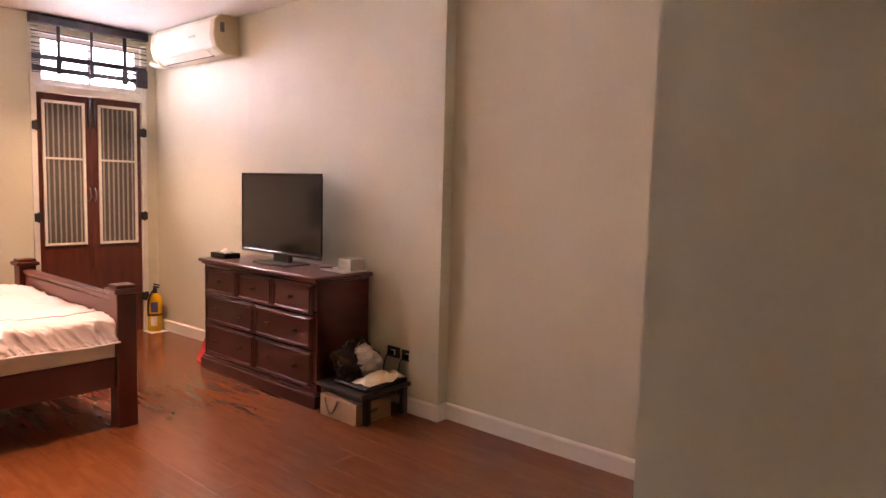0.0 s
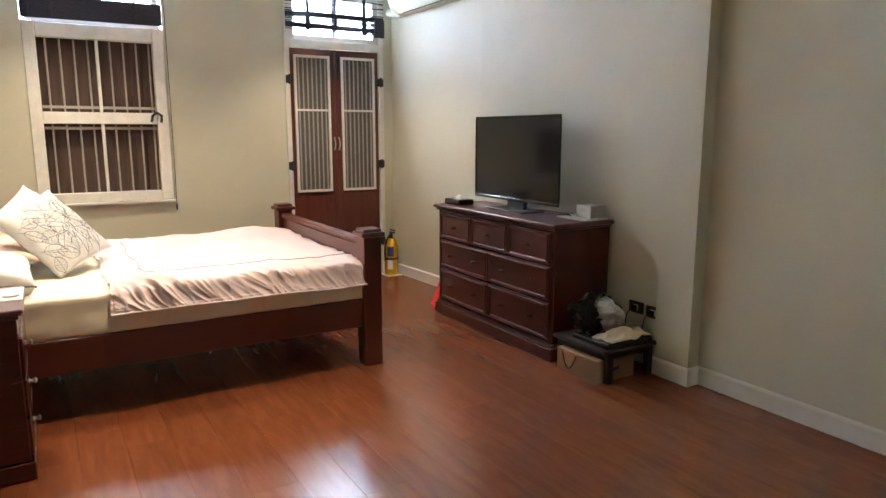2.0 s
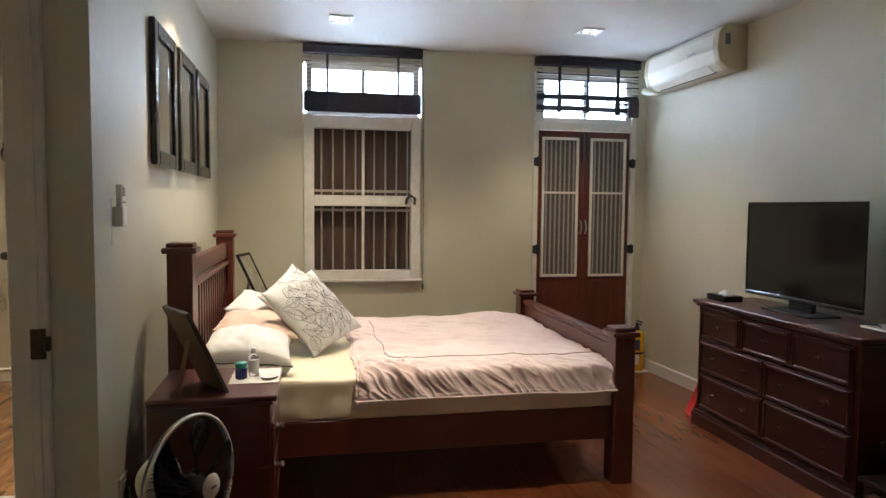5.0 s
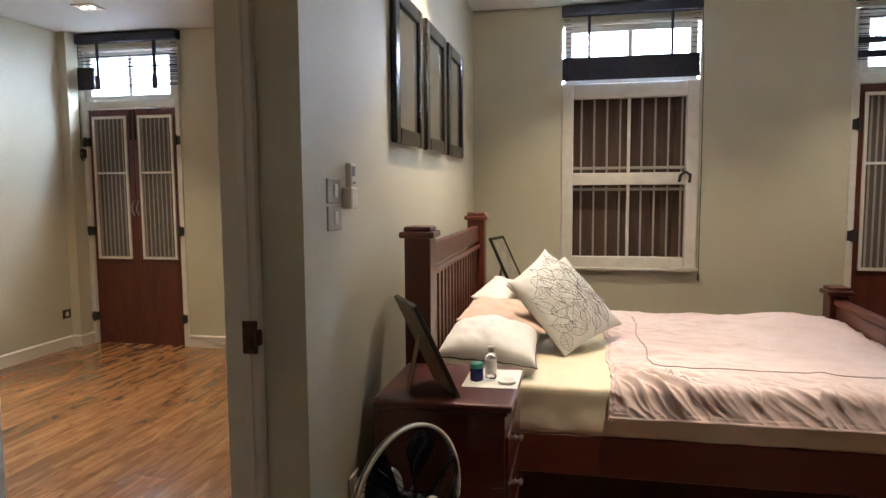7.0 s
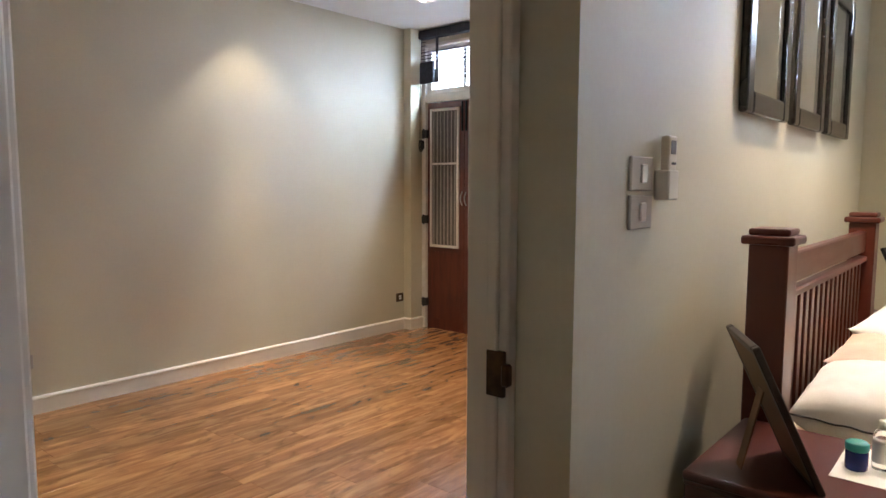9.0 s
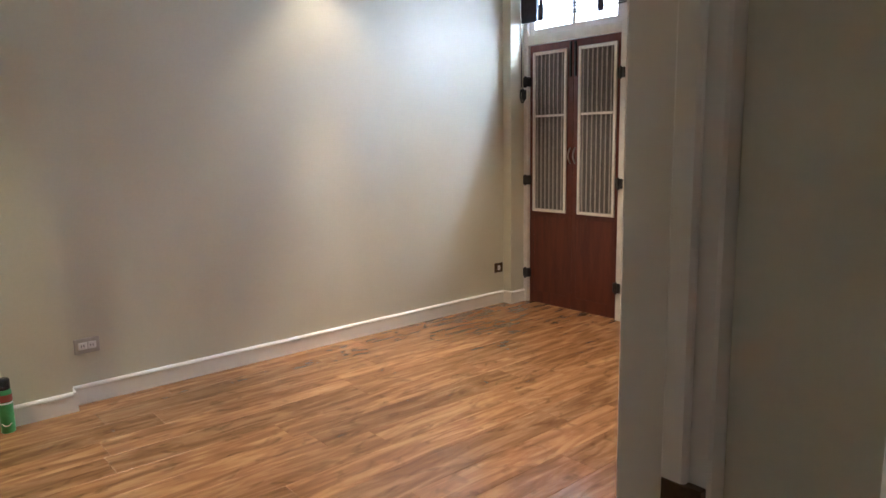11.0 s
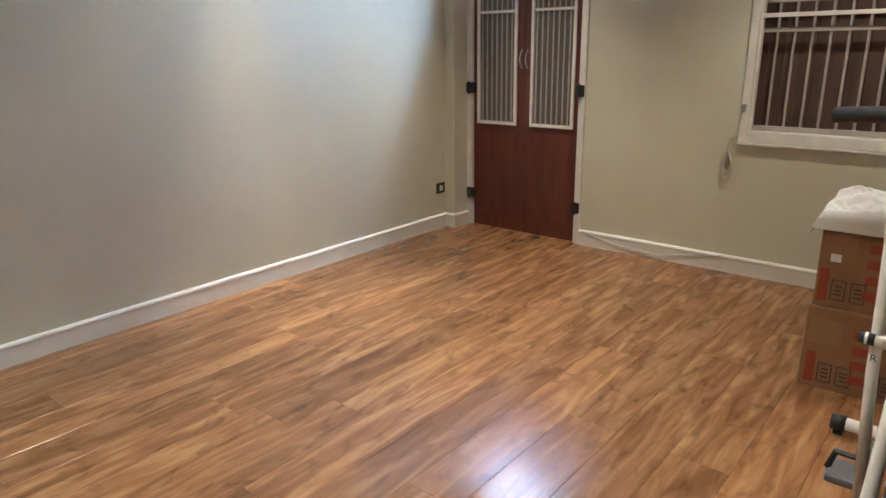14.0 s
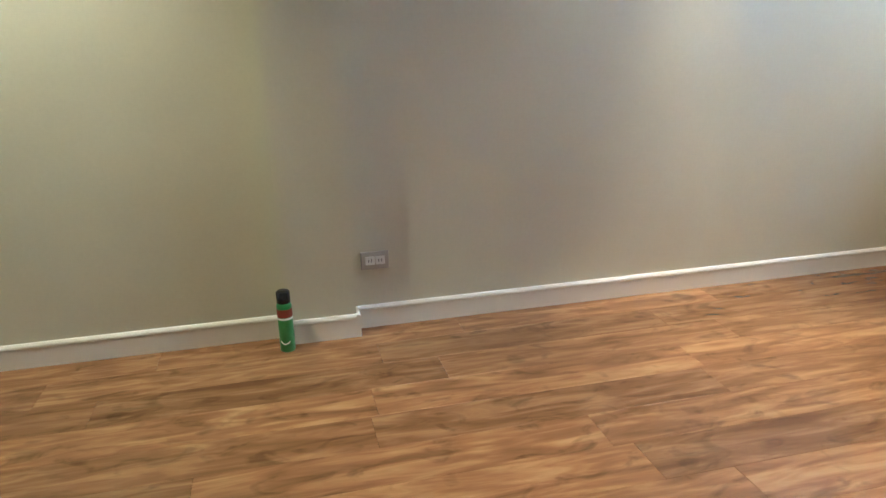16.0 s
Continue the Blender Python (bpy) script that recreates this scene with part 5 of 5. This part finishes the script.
part("label", lathe([(0.0317, 0.155), (0.0319, 0.156), (0.0319, 0.19), (0.0317, 0.191)], SB, 24), REDINK, sp, "red printed band", True)
part("label", lathe([(0.0317, 0.145), (0.0319, 0.146), (0.0319, 0.152), (0.0317, 0.153)], SB, 24), WHITEPLASTIC, sp, "white printed band", True)
part("mark", bent([Vector(SB) + Vector((0.0322 * math.cos(a), 0.0322 * math.sin(a), 0.05 - 0.012 * math.cos((a + 0.25) * 2.4))) for a in [-0.9 + 1.3 * k / 12 for k in range(13)]], 0.0022, 6), LINEN, sp, "pale curved mark")
part("cap", lathe([(0.028, 0.215), (0.0285, 0.218), (0.0285, 0.262), (0.022, 0.268)], SB, 24), PLASTIC_BLACK, sp, "black cap", True)

loop = thing("cable_coil", (-2.29, FACADE - 0.012, 0.62), "pale coiled cable hanging beside the window", "cable")
for k in range(4):
    cz, r = 0.715 - 0.012 * k, 0.042 + 0.005 * k
    part("loop", bent([(-2.29 + 0.5 * r * math.sin(a) + 0.004 * k, FACADE - 0.012 - 0.004 * k, cz + r * math.cos(a) - r) for a in [2 * math.pi * j / 20 for j in range(21)]], 0.0035, 6), LINENGREY, loop)
part("tail", bent([(-2.29, FACADE - 0.01, 0.715), (-2.285, FACADE - 0.01, 0.80), (-2.24, FACADE - 0.02, 0.81)], 0.0035, 6), LINENGREY, loop)
solo("cable", bent([(-3.19, FACADE - 0.02, 0.10), (-2.95, FACADE - 0.022, 0.045), (-2.65, FACADE - 0.024, 0.03), (-2.4, FACADE - 0.022, 0.075), (-2.25, FACADE - 0.02, 0.10)], 0.003, 6), LINENGREY, "thin pale cable sagging along the baseboard", "cable")
hk = thing("door_chain", (-4.185, FACADE - 0.04, 1.70), "black iron latch and chain at the door frame", "latch")
part("plate", box(-4.182, -4.150, FACADE - 0.04, FACADE - 0.012, 1.68, 1.76, 0.006), BLACK, hk)
for k in range(4):
    r = 0.035 + 0.006 * k
    part("cord_loop", bent([(-4.185 + 0.012 * k + 0.45 * r * math.sin(a), FACADE - 0.045 - 0.006 * k, 1.76 - r + r * math.cos(a)) for a in [2 * math.pi * q / 20 for q in range(21)]], 0.0045, 6), BLACK, hk, "loop of black blind cord")
part("tassel", lathe([(0.004, 0), (0.009, 0.012), (0.009, 0.04), (0.003, 0.055)], (-4.205, FACADE - 0.05, 1.60), 10), BLACK, hk)
for cx, low_z in ((-4.205, 1.65), (-4.175, 1.78)):
    part("cord", bent([(cx, FACADE - 0.05, low_z), (cx + 0.004, FACADE - 0.05, 2.2), (cx + 0.02, FACADE - 0.05, 2.668)], 0.0035, 6), BLACK, hk, "black pull cord")
wc = thing("cable_coil", (-2.225, FACADE - 0.035, 1.70), "black cord coiled on the window frame", "cable")
for k in range(3):
    r = 0.04 + 0.007 * k
    part("cord_loop", bent([(-2.222 + 0.5 * r * math.sin(a), FACADE - 0.03 - 0.006 * k, 1.835 - r + r * math.cos(a)) for a in [2 * math.pi * q / 20 for q in range(21)]], 0.003, 6), BLACK, wc)
part("knot", box(-2.233, -2.212, FACADE - 0.05, FACADE - 0.022, 1.80, 1.87, 0.006, seg=2), BLACK, wc)
part("cord", bent([(-2.222, FACADE - 0.035, 1.86), (-2.224, FACADE - 0.035, 2.3), (-2.22, FACADE - 0.03, 2.62)], 0.003, 6), BLACK, wc)


def letters(text, size, m, material, parent, name="lettering"):
    c = bpy.data.curves.new("lettering", "FONT")
    c.body, c.size, c.extrude, c.align_x = text, size, 0.0006, "CENTER"
    tmp = bpy.data.objects.new("lettering", c)
    me = bpy.data.meshes.new_from_object(tmp)
    bpy.data.objects.remove(tmp)
    bm = bmesh.new()
    bm.from_mesh(me)
    bpy.data.meshes.remove(me)
    return part(name, turned(bm, m), material, parent)


def carton_box(x0, x1, y0, y1, z0, z1, material, label, yaw=0):
    c = thing("cardboard_box", ((x0 + x1) / 2, (y0 + y1) / 2, z0), label, "box", "cartons by the window wall")
    part("body", box(x0, x1, y0, y1, z0, z1, 0.004), material, c)
    ym = (y0 + y1) / 2
    f = box(x0 + 0.002, x1 - 0.002, y0 + 0.002, ym - 0.002, z1 - 0.001, z1 + 0.004, 0.001)
    box(x0 + 0.002, x1 - 0.002, ym + 0.002, y1 - 0.002, z1 - 0.001, z1 + 0.004, 0.001, f)
    part("flap", f, material, c)
    return c


BX0, BX1, BY0, BY1 = -1.555, -1.185, 5.74, 6.16
low = carton_box(BX0, BX1, BY0, BY1, 0.0, 0.335, CARDRED, "printed brown carton under another one")
top = carton_box(BX0 + 0.01, BX1 + 0.005, BY0 + 0.01, BY1, 0.34, 0.675, CARDRED, "printed brown carton stacked on another, a cloth on it")
for c, zb in ((low, 0.0), (top, 0.34)):
    yy = BY0 - 0.0012 if c is low else BY0 + 0.0088
    part("red_panel", box(BX0 + 0.02, BX0 + 0.055, yy, yy + 0.0015, zb + 0.02, zb + 0.15, 0.0005), REDINK, c, "red printed panel")
    part("red_panel", box(BX1 - 0.085, BX1 - 0.045, yy, yy + 0.0015, zb + 0.16, zb + 0.32, 0.0005), REDINK, c, "red printed panel")
    part("dark_panel", box(BX0 + 0.02, BX0 + 0.13, yy, yy + 0.0012, zb + 0.19, zb + 0.29, 0.0005), CARD, c, "faded brown print")
    for ox, oz in ((BX0 + 0.065, 0.03), (BX0 + 0.13, 0.03), (BX1 - 0.10, 0.03)):
        o = bmesh.new()
        for a, b, e, f in ((0, 0.05, 0, 0.004), (0, 0.05, 0.076, 0.08), (0, 0.004, 0, 0.08), (0.046, 0.05, 0, 0.08), (0.012, 0.038, 0.02, 0.026), (0.012, 0.038, 0.036, 0.042), (0.012, 0.038, 0.052, 0.058)):
            box(ox + a, ox + b, yy - 0.0003, yy + 0.0012, zb + oz + e, zb + oz + f, bm=o)
        part("print_outline", o, INK_GAP, c, "dark printed outline")
    for k in range(4):
        part("print_bar", box(BX1 - 0.20 + 0.0, BX1 - 0.12, yy - 0.0004, yy + 0.0012, zb + 0.05 + 0.06 * k, zb + 0.085 + 0.06 * k, 0.0004), REDINK, c, "bold red print")
part("label", box(BX0 + 0.05, BX0 + 0.085, BY0 + 0.0075, BY0 + 0.0095, 0.52, 0.55, 0.0004), WHITEPLASTIC, top, "small white sticker")


def draped(x0, x1, y0, y1, z, seed):
    def place(u, v):
        x, y = x0 + (x1 - x0) * u, y0 + (y1 - y0) * v
        inside = min(x - BX0, BX1 + 0.02 - x, y - BY0, 1)
        h = z + 0.006 + 0.010 * abs(noise.noise((u * 6, v * 6, seed)))
        hump = math.exp(-((u - 0.52) / 0.40) ** 4 - ((v - 0.5) / 0.42) ** 4)
        h += hump * (0.060 + 0.04 * noise.noise((u * 3.2, v * 3, seed + 2)) + 0.022 * ridge(u * 3.2 + v * 2, v * 3, seed) + 0.008 * ridge(u * 11, v * 9 + u * 4, seed + 3)) * (1 if seed < 5 else 0.35)
        h += 0.004 * ridge(u * 9, v * 8, seed + 6)
        if inside < 0:
            h = z + 0.006 + inside * 0.9
            if y < BY0:
                y = BY0 - 0.006 - 0.012 * abs(noise.noise((u * 7, 2, seed)))
            if x < BX0:
                x = BX0 - 0.01 + (x - BX0) * 0.35
        return (x, y, h)
    return place


solo("towel", sheet(110, 110, draped(BX0 - 0.075, BX1 + 0.03, BY0 - 0.05, BY1, 0.68, 1.0), 0.004), LINEN, "crumpled white towel lying over the top carton", "towel", smooth=True)
pale = carton_box(-1.15, -0.80, 5.80, 6.25, 0.0, 0.47, CARDPALE, "pale appliance carton with dark printed symbols")
for k in range(2):
    part("symbol", box(-1.10 + 0.12 * k, -1.055 + 0.12 * k, 5.7985, 5.8005, 0.14, 0.19, 0.0005), INK_GAP, pale, "dark square symbol")
    part("symbol_inner", box(-1.09 + 0.12 * k, -1.065 + 0.12 * k, 5.7975, 5.7988, 0.15, 0.18, 0.0004), CARDPALE, pale)
part("print_bar", box(-1.12, -1.03, 5.7985, 5.8005, 0.38, 0.405, 0.0005), INK_GAP, pale, "dark printed bar")
part("print_bar", box(-1.12, -0.86, 5.7985, 5.8005, 0.30, 0.304, 0.0005), CARD, pale)
part("red_panel", box(-1.02, -0.99, 5.7985, 5.8005, 0.24, 0.26, 0.0005), REDINK, pale)
wire = thing("cable_coil", (-1.0, 5.95, 0.475), "loose coil of white cable on the pale carton", "cable")
for k in range(5):
    r = 0.06 + 0.012 * (k % 3)
    part("loop", bent([(-1.03 + r * math.cos(a) + 0.012 * k, 5.92 + r * 0.8 * math.sin(a), 0.482 + 0.010 * k + 0.008 * math.sin(2 * a + k)) for a in [2 * math.pi * j / 24 for j in range(25)]], 0.006, 8), LINEN, wire)

tw = thing("dried_branches", (-0.93, 6.55, 0.0), "bundle of dry brown branches standing in the corner", "branches")
rngt = random.Random(4)
for k in range(9):
    a = rngt.uniform(-0.32, 0.14)
    b = rngt.uniform(-0.35, 0.25)
    base = Vector((-0.93 + rngt.uniform(-0.03, 0.03), 6.55 + rngt.uniform(-0.03, 0.03), 0.0))
    tip = base + Vector((a, b, rngt.uniform(0.65, 0.85)))
    mid = (base + tip) / 2 + Vector((rngt.uniform(-0.04, 0.04), 0, 0.03))
    stem = bent(curve_points(base, mid, tip, 10), 0.005, 5)
    for j in range(5):
        s = base.lerp(tip, 0.5 + 0.1 * j)
        bent([s, s + Vector((rngt.uniform(-0.06, 0.06), rngt.uniform(-0.06, 0.06), rngt.uniform(0.01, 0.07)))], 0.0028, 4, stem)
    part("branch", stem, TWIG, tw)

# exercise bike with two swinging arms
bike = thing("exercise_bike", (-1.12, 4.95, 0.0), "white exercise bike with black grips and a blue seat", "exercise bike")
XC = -1.12
for s in (-1, 1):
    bx = XC + s * 0.118
    arm = part("arm", bent([(bx - s * 0.035, 4.70, 0.20), (bx - s * 0.01, 4.735, 0.55), (bx, 4.76, 0.80), (bx + s * 0.012, 4.79, 1.02)], 0.014, 14), BIKEWHITE, bike, "", True)
    grip = [(bx + s * 0.012, 4.788, 1.0), (bx + s * 0.016, 4.795, 1.07)] + [tuple(p) for p in curve_points((bx + s * 0.018, 4.80, 1.09), (bx + s * 0.02, 4.81, 1.15), (bx + s * 0.075, 4.825, 1.15), 8)] + [(bx + s * 0.17, 4.86, 1.142)]
    part("grip", bent(grip, 0.0195, 14), RUBBER, arm, "black foam grip", True)
    part("pivot", tube((bx - s * 0.004, 4.736, 0.635), (bx + s * 0.030, 4.736, 0.635), 0.0165, 0.013), RUBBER, arm, "black pivot cap", True)
    part("washer", tube((bx - s * 0.030, 4.736, 0.635), (bx - s * 0.020, 4.736, 0.635), 0.0175), CHROME, arm, "steel washer", True)
    letters("R" if s < 0 else "L", 0.026, Matrix.Translation((bx - s * 0.008, 4.722, 0.585)) @ Euler((radians(90), 0, 0)).to_matrix().to_4x4(), INK_GAP, arm, "side_letter")
    link = bent([(bx - s * 0.034, 4.70, 0.22), (bx - s * 0.02, 4.90, 0.24)], 0.009, 8)
    part("link", link, CHROME, bike, "steel link rod", True)
    pd = box(bx + s * 0.02 - 0.045, bx + s * 0.02 + 0.045, 4.84, 4.95, 0.215 + 0.06 * s, 0.24 + 0.06 * s, 0.008, seg=2)
    pedal = part("pedal", pd, GREYPLASTIC, bike, "grey plastic pedal")
    strap = [(bx + s * 0.02 - 0.045, 4.89, 0.235 + 0.06 * s), (bx + s * 0.02 - 0.03, 4.89, 0.29 + 0.06 * s), (bx + s * 0.02 + 0.03, 4.89, 0.29 + 0.06 * s), (bx + s * 0.02 + 0.045, 4.89, 0.235 + 0.06 * s)]
    part("strap", bent(strap, 0.010, 6), RUBBER, pedal, "black pedal strap")
    part("crank", tube((bx - s * 0.03, 4.93, 0.27), (bx - s * 0.02, 4.89, 0.228 + 0.06 * s), 0.011), CHROME, bike)
    fork = bent([(XC + s * 0.050, 4.72, 0.60), (XC + s * 0.056, 4.67, 0.42), (XC + s * 0.062, 4.60, 0.22), (XC + s * 0.062, 4.50, 0.05)], 0.017, 12)
    part("fork_leg", fork, BIKEWHITE, bike, "", True)
part("crossbar", tube((XC - 0.135, 4.736, 0.635), (XC + 0.135, 4.736, 0.635), 0.015), BIKEWHITE, bike, "", True)
br = box(XC - 0.075, XC + 0.075, 4.70, 4.76, 0.565, 0.605, 0.012, seg=2)
part("bracket", br, BIKEWHITE, bike)
cm = box(-0.056, 0.056, -0.032, 0.032, -0.012, 0.012, 0.008, seg=3)
comp = part("display_unit", turned(cm, pose(XC, 4.71, 0.66, 8, 0, 0)), PLASTIC_BLACK, bike, "black display unit")
part("display_glass", turned(box(-0.036, 0.036, -0.018, 0.020, 0.0115, 0.0135, 0.001), pose(XC, 4.71, 0.66, 8, 0, 0)), GREYPLASTIC, comp, "grey display")
part("cable", bent(curve_points((XC + 0.03, 4.70, 0.645), (XC + 0.06, 4.62, 0.52), (XC + 0.01, 4.66, 0.46), 10), 0.004, 6), PLASTIC_BLACK, bike)
side_x = Euler((0, radians(90), 0)).to_matrix()
WC = Vector((XC, 4.60, 0.245))
wheel = part("flywheel", lathe([(0.19, -0.028), (0.222, -0.026), (0.228, -0.016), (0.228, 0.016), (0.222, 0.026), (0.19, 0.028)], WC, 48, turn=side_x), RUBBER, bike, "black flywheel rim")
part("disc", lathe([(0.03, -0.02), (0.19, -0.012), (0.19, 0.012), (0.03, 0.02)], WC, 40, turn=side_x), GREYPLASTIC, wheel, "grey flywheel disc")
for k in range(40):
    a = 2 * math.pi * k / 40
    for s in (-1, 1):
        m = Matrix.Translation(WC) @ Euler((a, 0, 0)).to_matrix().to_4x4() @ Matrix.Translation((s * 0.024, 0, 0.2285))
        part("tooth", turned(box(-0.0045, 0.0045, -0.005, 0.005, -0.004, 0.002), m), LINENGREY, wheel)
part("brake_shroud", box(XC - 0.032, XC + 0.032, 4.62, 4.70, 0.45, 0.54, 0.012, seg=2), PLASTIC_BLACK, bike, "black brake cover")
part("axle", tube((XC - 0.07, 4.60, 0.245), (XC + 0.07, 4.60, 0.245), 0.012), CHROME, bike)
part("frame_tube", bent([(XC, 4.73, 0.56), (XC + 0.01, 4.90, 0.30), (XC + 0.02, 5.20, 0.12), (XC + 0.03, 5.42, 0.05)], 0.024, 14), BIKEWHITE, bike, "", True)
part("seat_tube", tube((XC + 0.018, 5.14, 0.15), (XC + 0.025, 5.26, 0.60), 0.021), BIKEWHITE, bike, "", True)
part("seat_post", tube((XC + 0.025, 5.25, 0.55), (XC + 0.03, 5.30, 0.79), 0.016), BIKEWHITE, bike, "", True)
part("clamp_knob", lathe([(0.02, 0), (0.024, 0.01), (0.024, 0.035), (0.016, 0.042)], (XC - 0.0, 5.25, 0.56), 14, turn=Euler((0, radians(-90), 0)).to_matrix()), RUBBER, bike, "black clamp knob")


def saddle(u, v):
    a = 2 * math.pi * v
    w = 0.045 + 0.075 * u ** 1.5
    y = 5.14 + 0.26 * u
    z = 0.835 + 0.02 * u * u + 0.014 * abs(math.cos(a)) ** 2
    end = math.sin(math.pi * min(1, max(0.02, u * 0.97 + 0.015))) ** 0.35
    return (XC + 0.03 + w * math.cos(a) * end, y, z - 0.03 + 0.030 * math.sin(a) * end + (0.02 if math.sin(a) > 0 else -0.012 * u))


sd = sheet(20, 28, saddle)
bmesh.ops.remove_doubles(sd, verts=sd.verts, dist=0.0006)
bmesh.ops.holes_fill(sd, edges=[e for e in sd.edges if e.is_boundary])
part("seat", sd, SEATBLUE, bike, "padded blue vinyl seat", True)
for yy, half in ((5.42, 0.21), (4.50, 0.20)):
    bar = part("stabiliser", tube((XC - half, yy, 0.045), (XC + half, yy, 0.045), 0.023), BIKEWHITE, bike, "", True)
    for s in (-1, 1):
        part("end_cap", tube((XC + s * half, yy, 0.045), (XC + s * (half + 0.045), yy, 0.045), 0.028), RUBBER, bar, "black rubber end cap", True)
        part("foot", box(XC + s * (half + 0.02) - 0.015, XC + s * (half + 0.02) + 0.015, yy - 0.012, yy + 0.012, 0.0, 0.02, 0.003), RUBBER, bar)


# ---- floor boards ----
def plank_material(name, dark, mid, pale, rough, knots, vary):
    m, n, l, p = nodes_of(name)
    tc, info = n.new("ShaderNodeTexCoord"), n.new("ShaderNodeObjectInfo")
    comb = n.new("ShaderNodeCombineXYZ")
    for k in range(3):
        l.new(info.outputs["Random"], comb.inputs[k])
    shift = n.new("ShaderNodeVectorMath")
    shift.operation = "MULTIPLY_ADD"
    l.new(comb.outputs[0], shift.inputs[0])
    shift.inputs[1].default_value = (41.0, 73.0, 19.0)
    l.new(tc.outputs["Object"], shift.inputs[2])
    mp = n.new("ShaderNodeMapping")
    mp.inputs["Scale"].default_value = (11.0, 1.6, 1.0)
    l.new(shift.outputs[0], mp.inputs[0])
    a = n.new("ShaderNodeTexNoise")
    a.inputs["Scale"].default_value, a.inputs["Detail"].default_value, a.inputs["Distortion"].default_value = 1.6, 6, 0.9
    l.new(mp.outputs[0], a.inputs["Vector"])
    b = n.new("ShaderNodeTexNoise")
    b.inputs["Scale"].default_value, b.inputs["Detail"].default_value = 7.0, 5
    l.new(mp.outputs[0], b.inputs["Vector"])
    mp2 = n.new("ShaderNodeMapping")
    mp2.inputs["Scale"].default_value = (5.0, 2.6, 1.0)
    l.new(shift.outputs[0], mp2.inputs[0])
    c = n.new("ShaderNodeTexNoise")
    c.inputs["Scale"].default_value, c.inputs["Detail"].default_value, c.inputs["Distortion"].default_value = 2.2, 3, 1.2
    l.new(mp2.outputs[0], c.inputs["Vector"])
    mix = n.new("ShaderNodeMath")
    mix.operation = "MULTIPLY_ADD"
    l.new(b.outputs[0], mix.inputs[0])
    mix.inputs[1].default_value = 0.16
    l.new(a.outputs[0], mix.inputs[2])
    ramp = n.new("ShaderNodeValToRGB")
    e = ramp.color_ramp.elements
    e[0].position, e[0].color = 0.36, (*dark, 1)
    e[1].position, e[1].color = 0.80, (*pale, 1)
    x = e.new(0.56)
    x.color = (*mid, 1)
    l.new(mix.outputs[0], ramp.inputs[0])
    spot_ramp = n.new("ShaderNodeValToRGB")
    q = spot_ramp.color_ramp.elements
    q[0].position, q[0].color = 0.56, (1, 1, 1, 1)
    q[1].position, q[1].color = 0.72, (1 - knots, 1 - knots, 1 - knots, 1)
    l.new(c.outputs[0], spot_ramp.inputs[0])
    mul = n.new("ShaderNodeMix")
    mul.data_type, mul.blend_type = "RGBA", "MULTIPLY"
    mul.inputs[0].default_value = 1.0
    l.new(ramp.outputs[0], mul.inputs[6])
    l.new(spot_ramp.outputs[0], mul.inputs[7])
    hsv = n.new("ShaderNodeHueSaturation")
    val = n.new("ShaderNodeMapRange")
    val.inputs["To Min"].default_value, val.inputs["To Max"].default_value = 1 - vary, 1 + vary
    l.new(info.outputs["Random"], val.inputs[0])
    l.new(val.outputs[0], hsv.inputs["Value"])
    l.new(mul.outputs[2], hsv.inputs["Color"])
    l.new(hsv.outputs[0], p.inputs["Base Color"])
    rr = n.new("ShaderNodeMapRange")
    rr.inputs["To Min"].default_value, rr.inputs["To Max"].default_value = rough - 0.06, rough + 0.08
    l.new(b.outputs[0], rr.inputs[0])
    l.new(rr.outputs[0], p.inputs["Roughness"])
    bp = n.new("ShaderNodeBump")
    bp.inputs["Strength"].default_value, bp.inputs["Distance"].default_value = 0.06, 0.0015
    l.new(mix.outputs[0], bp.inputs["Height"])
    l.new(bp.outputs[0], p.inputs["Normal"])
    return m


OAK = plank_material("rustic_brown_laminate", (0.150, 0.066, 0.026), (0.235, 0.108, 0.042), (0.37, 0.20, 0.085), 0.2, 0.4, 0.18)
MERBAU = plank_material("red_brown_laminate", (0.150, 0.043, 0.017), (0.18, 0.053, 0.020), (0.21, 0.065, 0.025), 0.2, 0.06, 0.05)


def lay_planks(floor_name, label, material, x0, x1, y0, y1, z, width, length, seed, bevel=0.0012):
    rng = random.Random(seed)
    floor = new(floor_name)
    ORIGIN[floor.name] = Vector((0, 0, 0))
    tagged(floor, label, "floor", "", "structure")
    meshes = {}
    x = x0
    while x < x1 - 0.01:
        w = min(width, x1 - x)
        y = y0 - rng.random() * length
        while y < y1 - 0.01:
            a, b = max(y, y0), min(y + length, y1)
            y += length
            if b - a < 0.02:
                continue
            key = (round(w, 3), round(b - a, 3))
            if key not in meshes:
                meshes[key] = finish(box(-w / 2 + 0.0003, w / 2 - 0.0003, -(b - a) / 2 + 0.0003, (b - a) / 2 - 0.0003, -0.008, 0, bevel), "plank", material)
            ob = new("plank", meshes[key])
            ob.location = (x + w / 2, (a + b) / 2, z)
            ob.parent = floor
        x += w
    return floor


lay_planks("floor", "rustic brown wood plank floor with a satin sheen", OAK, LEFT2, -0.675, 0.4, FACADE + 0.065, 0.0, 0.193, 1.29, 3)
lay_planks("floor_bedroom", "reddish brown laminate plank floor, glossy and worn", MERBAU, -0.675, TVWALL, -1.2, FACADE + 0.065, BED_Z, 0.193, 1.29, 5, 0.0005)
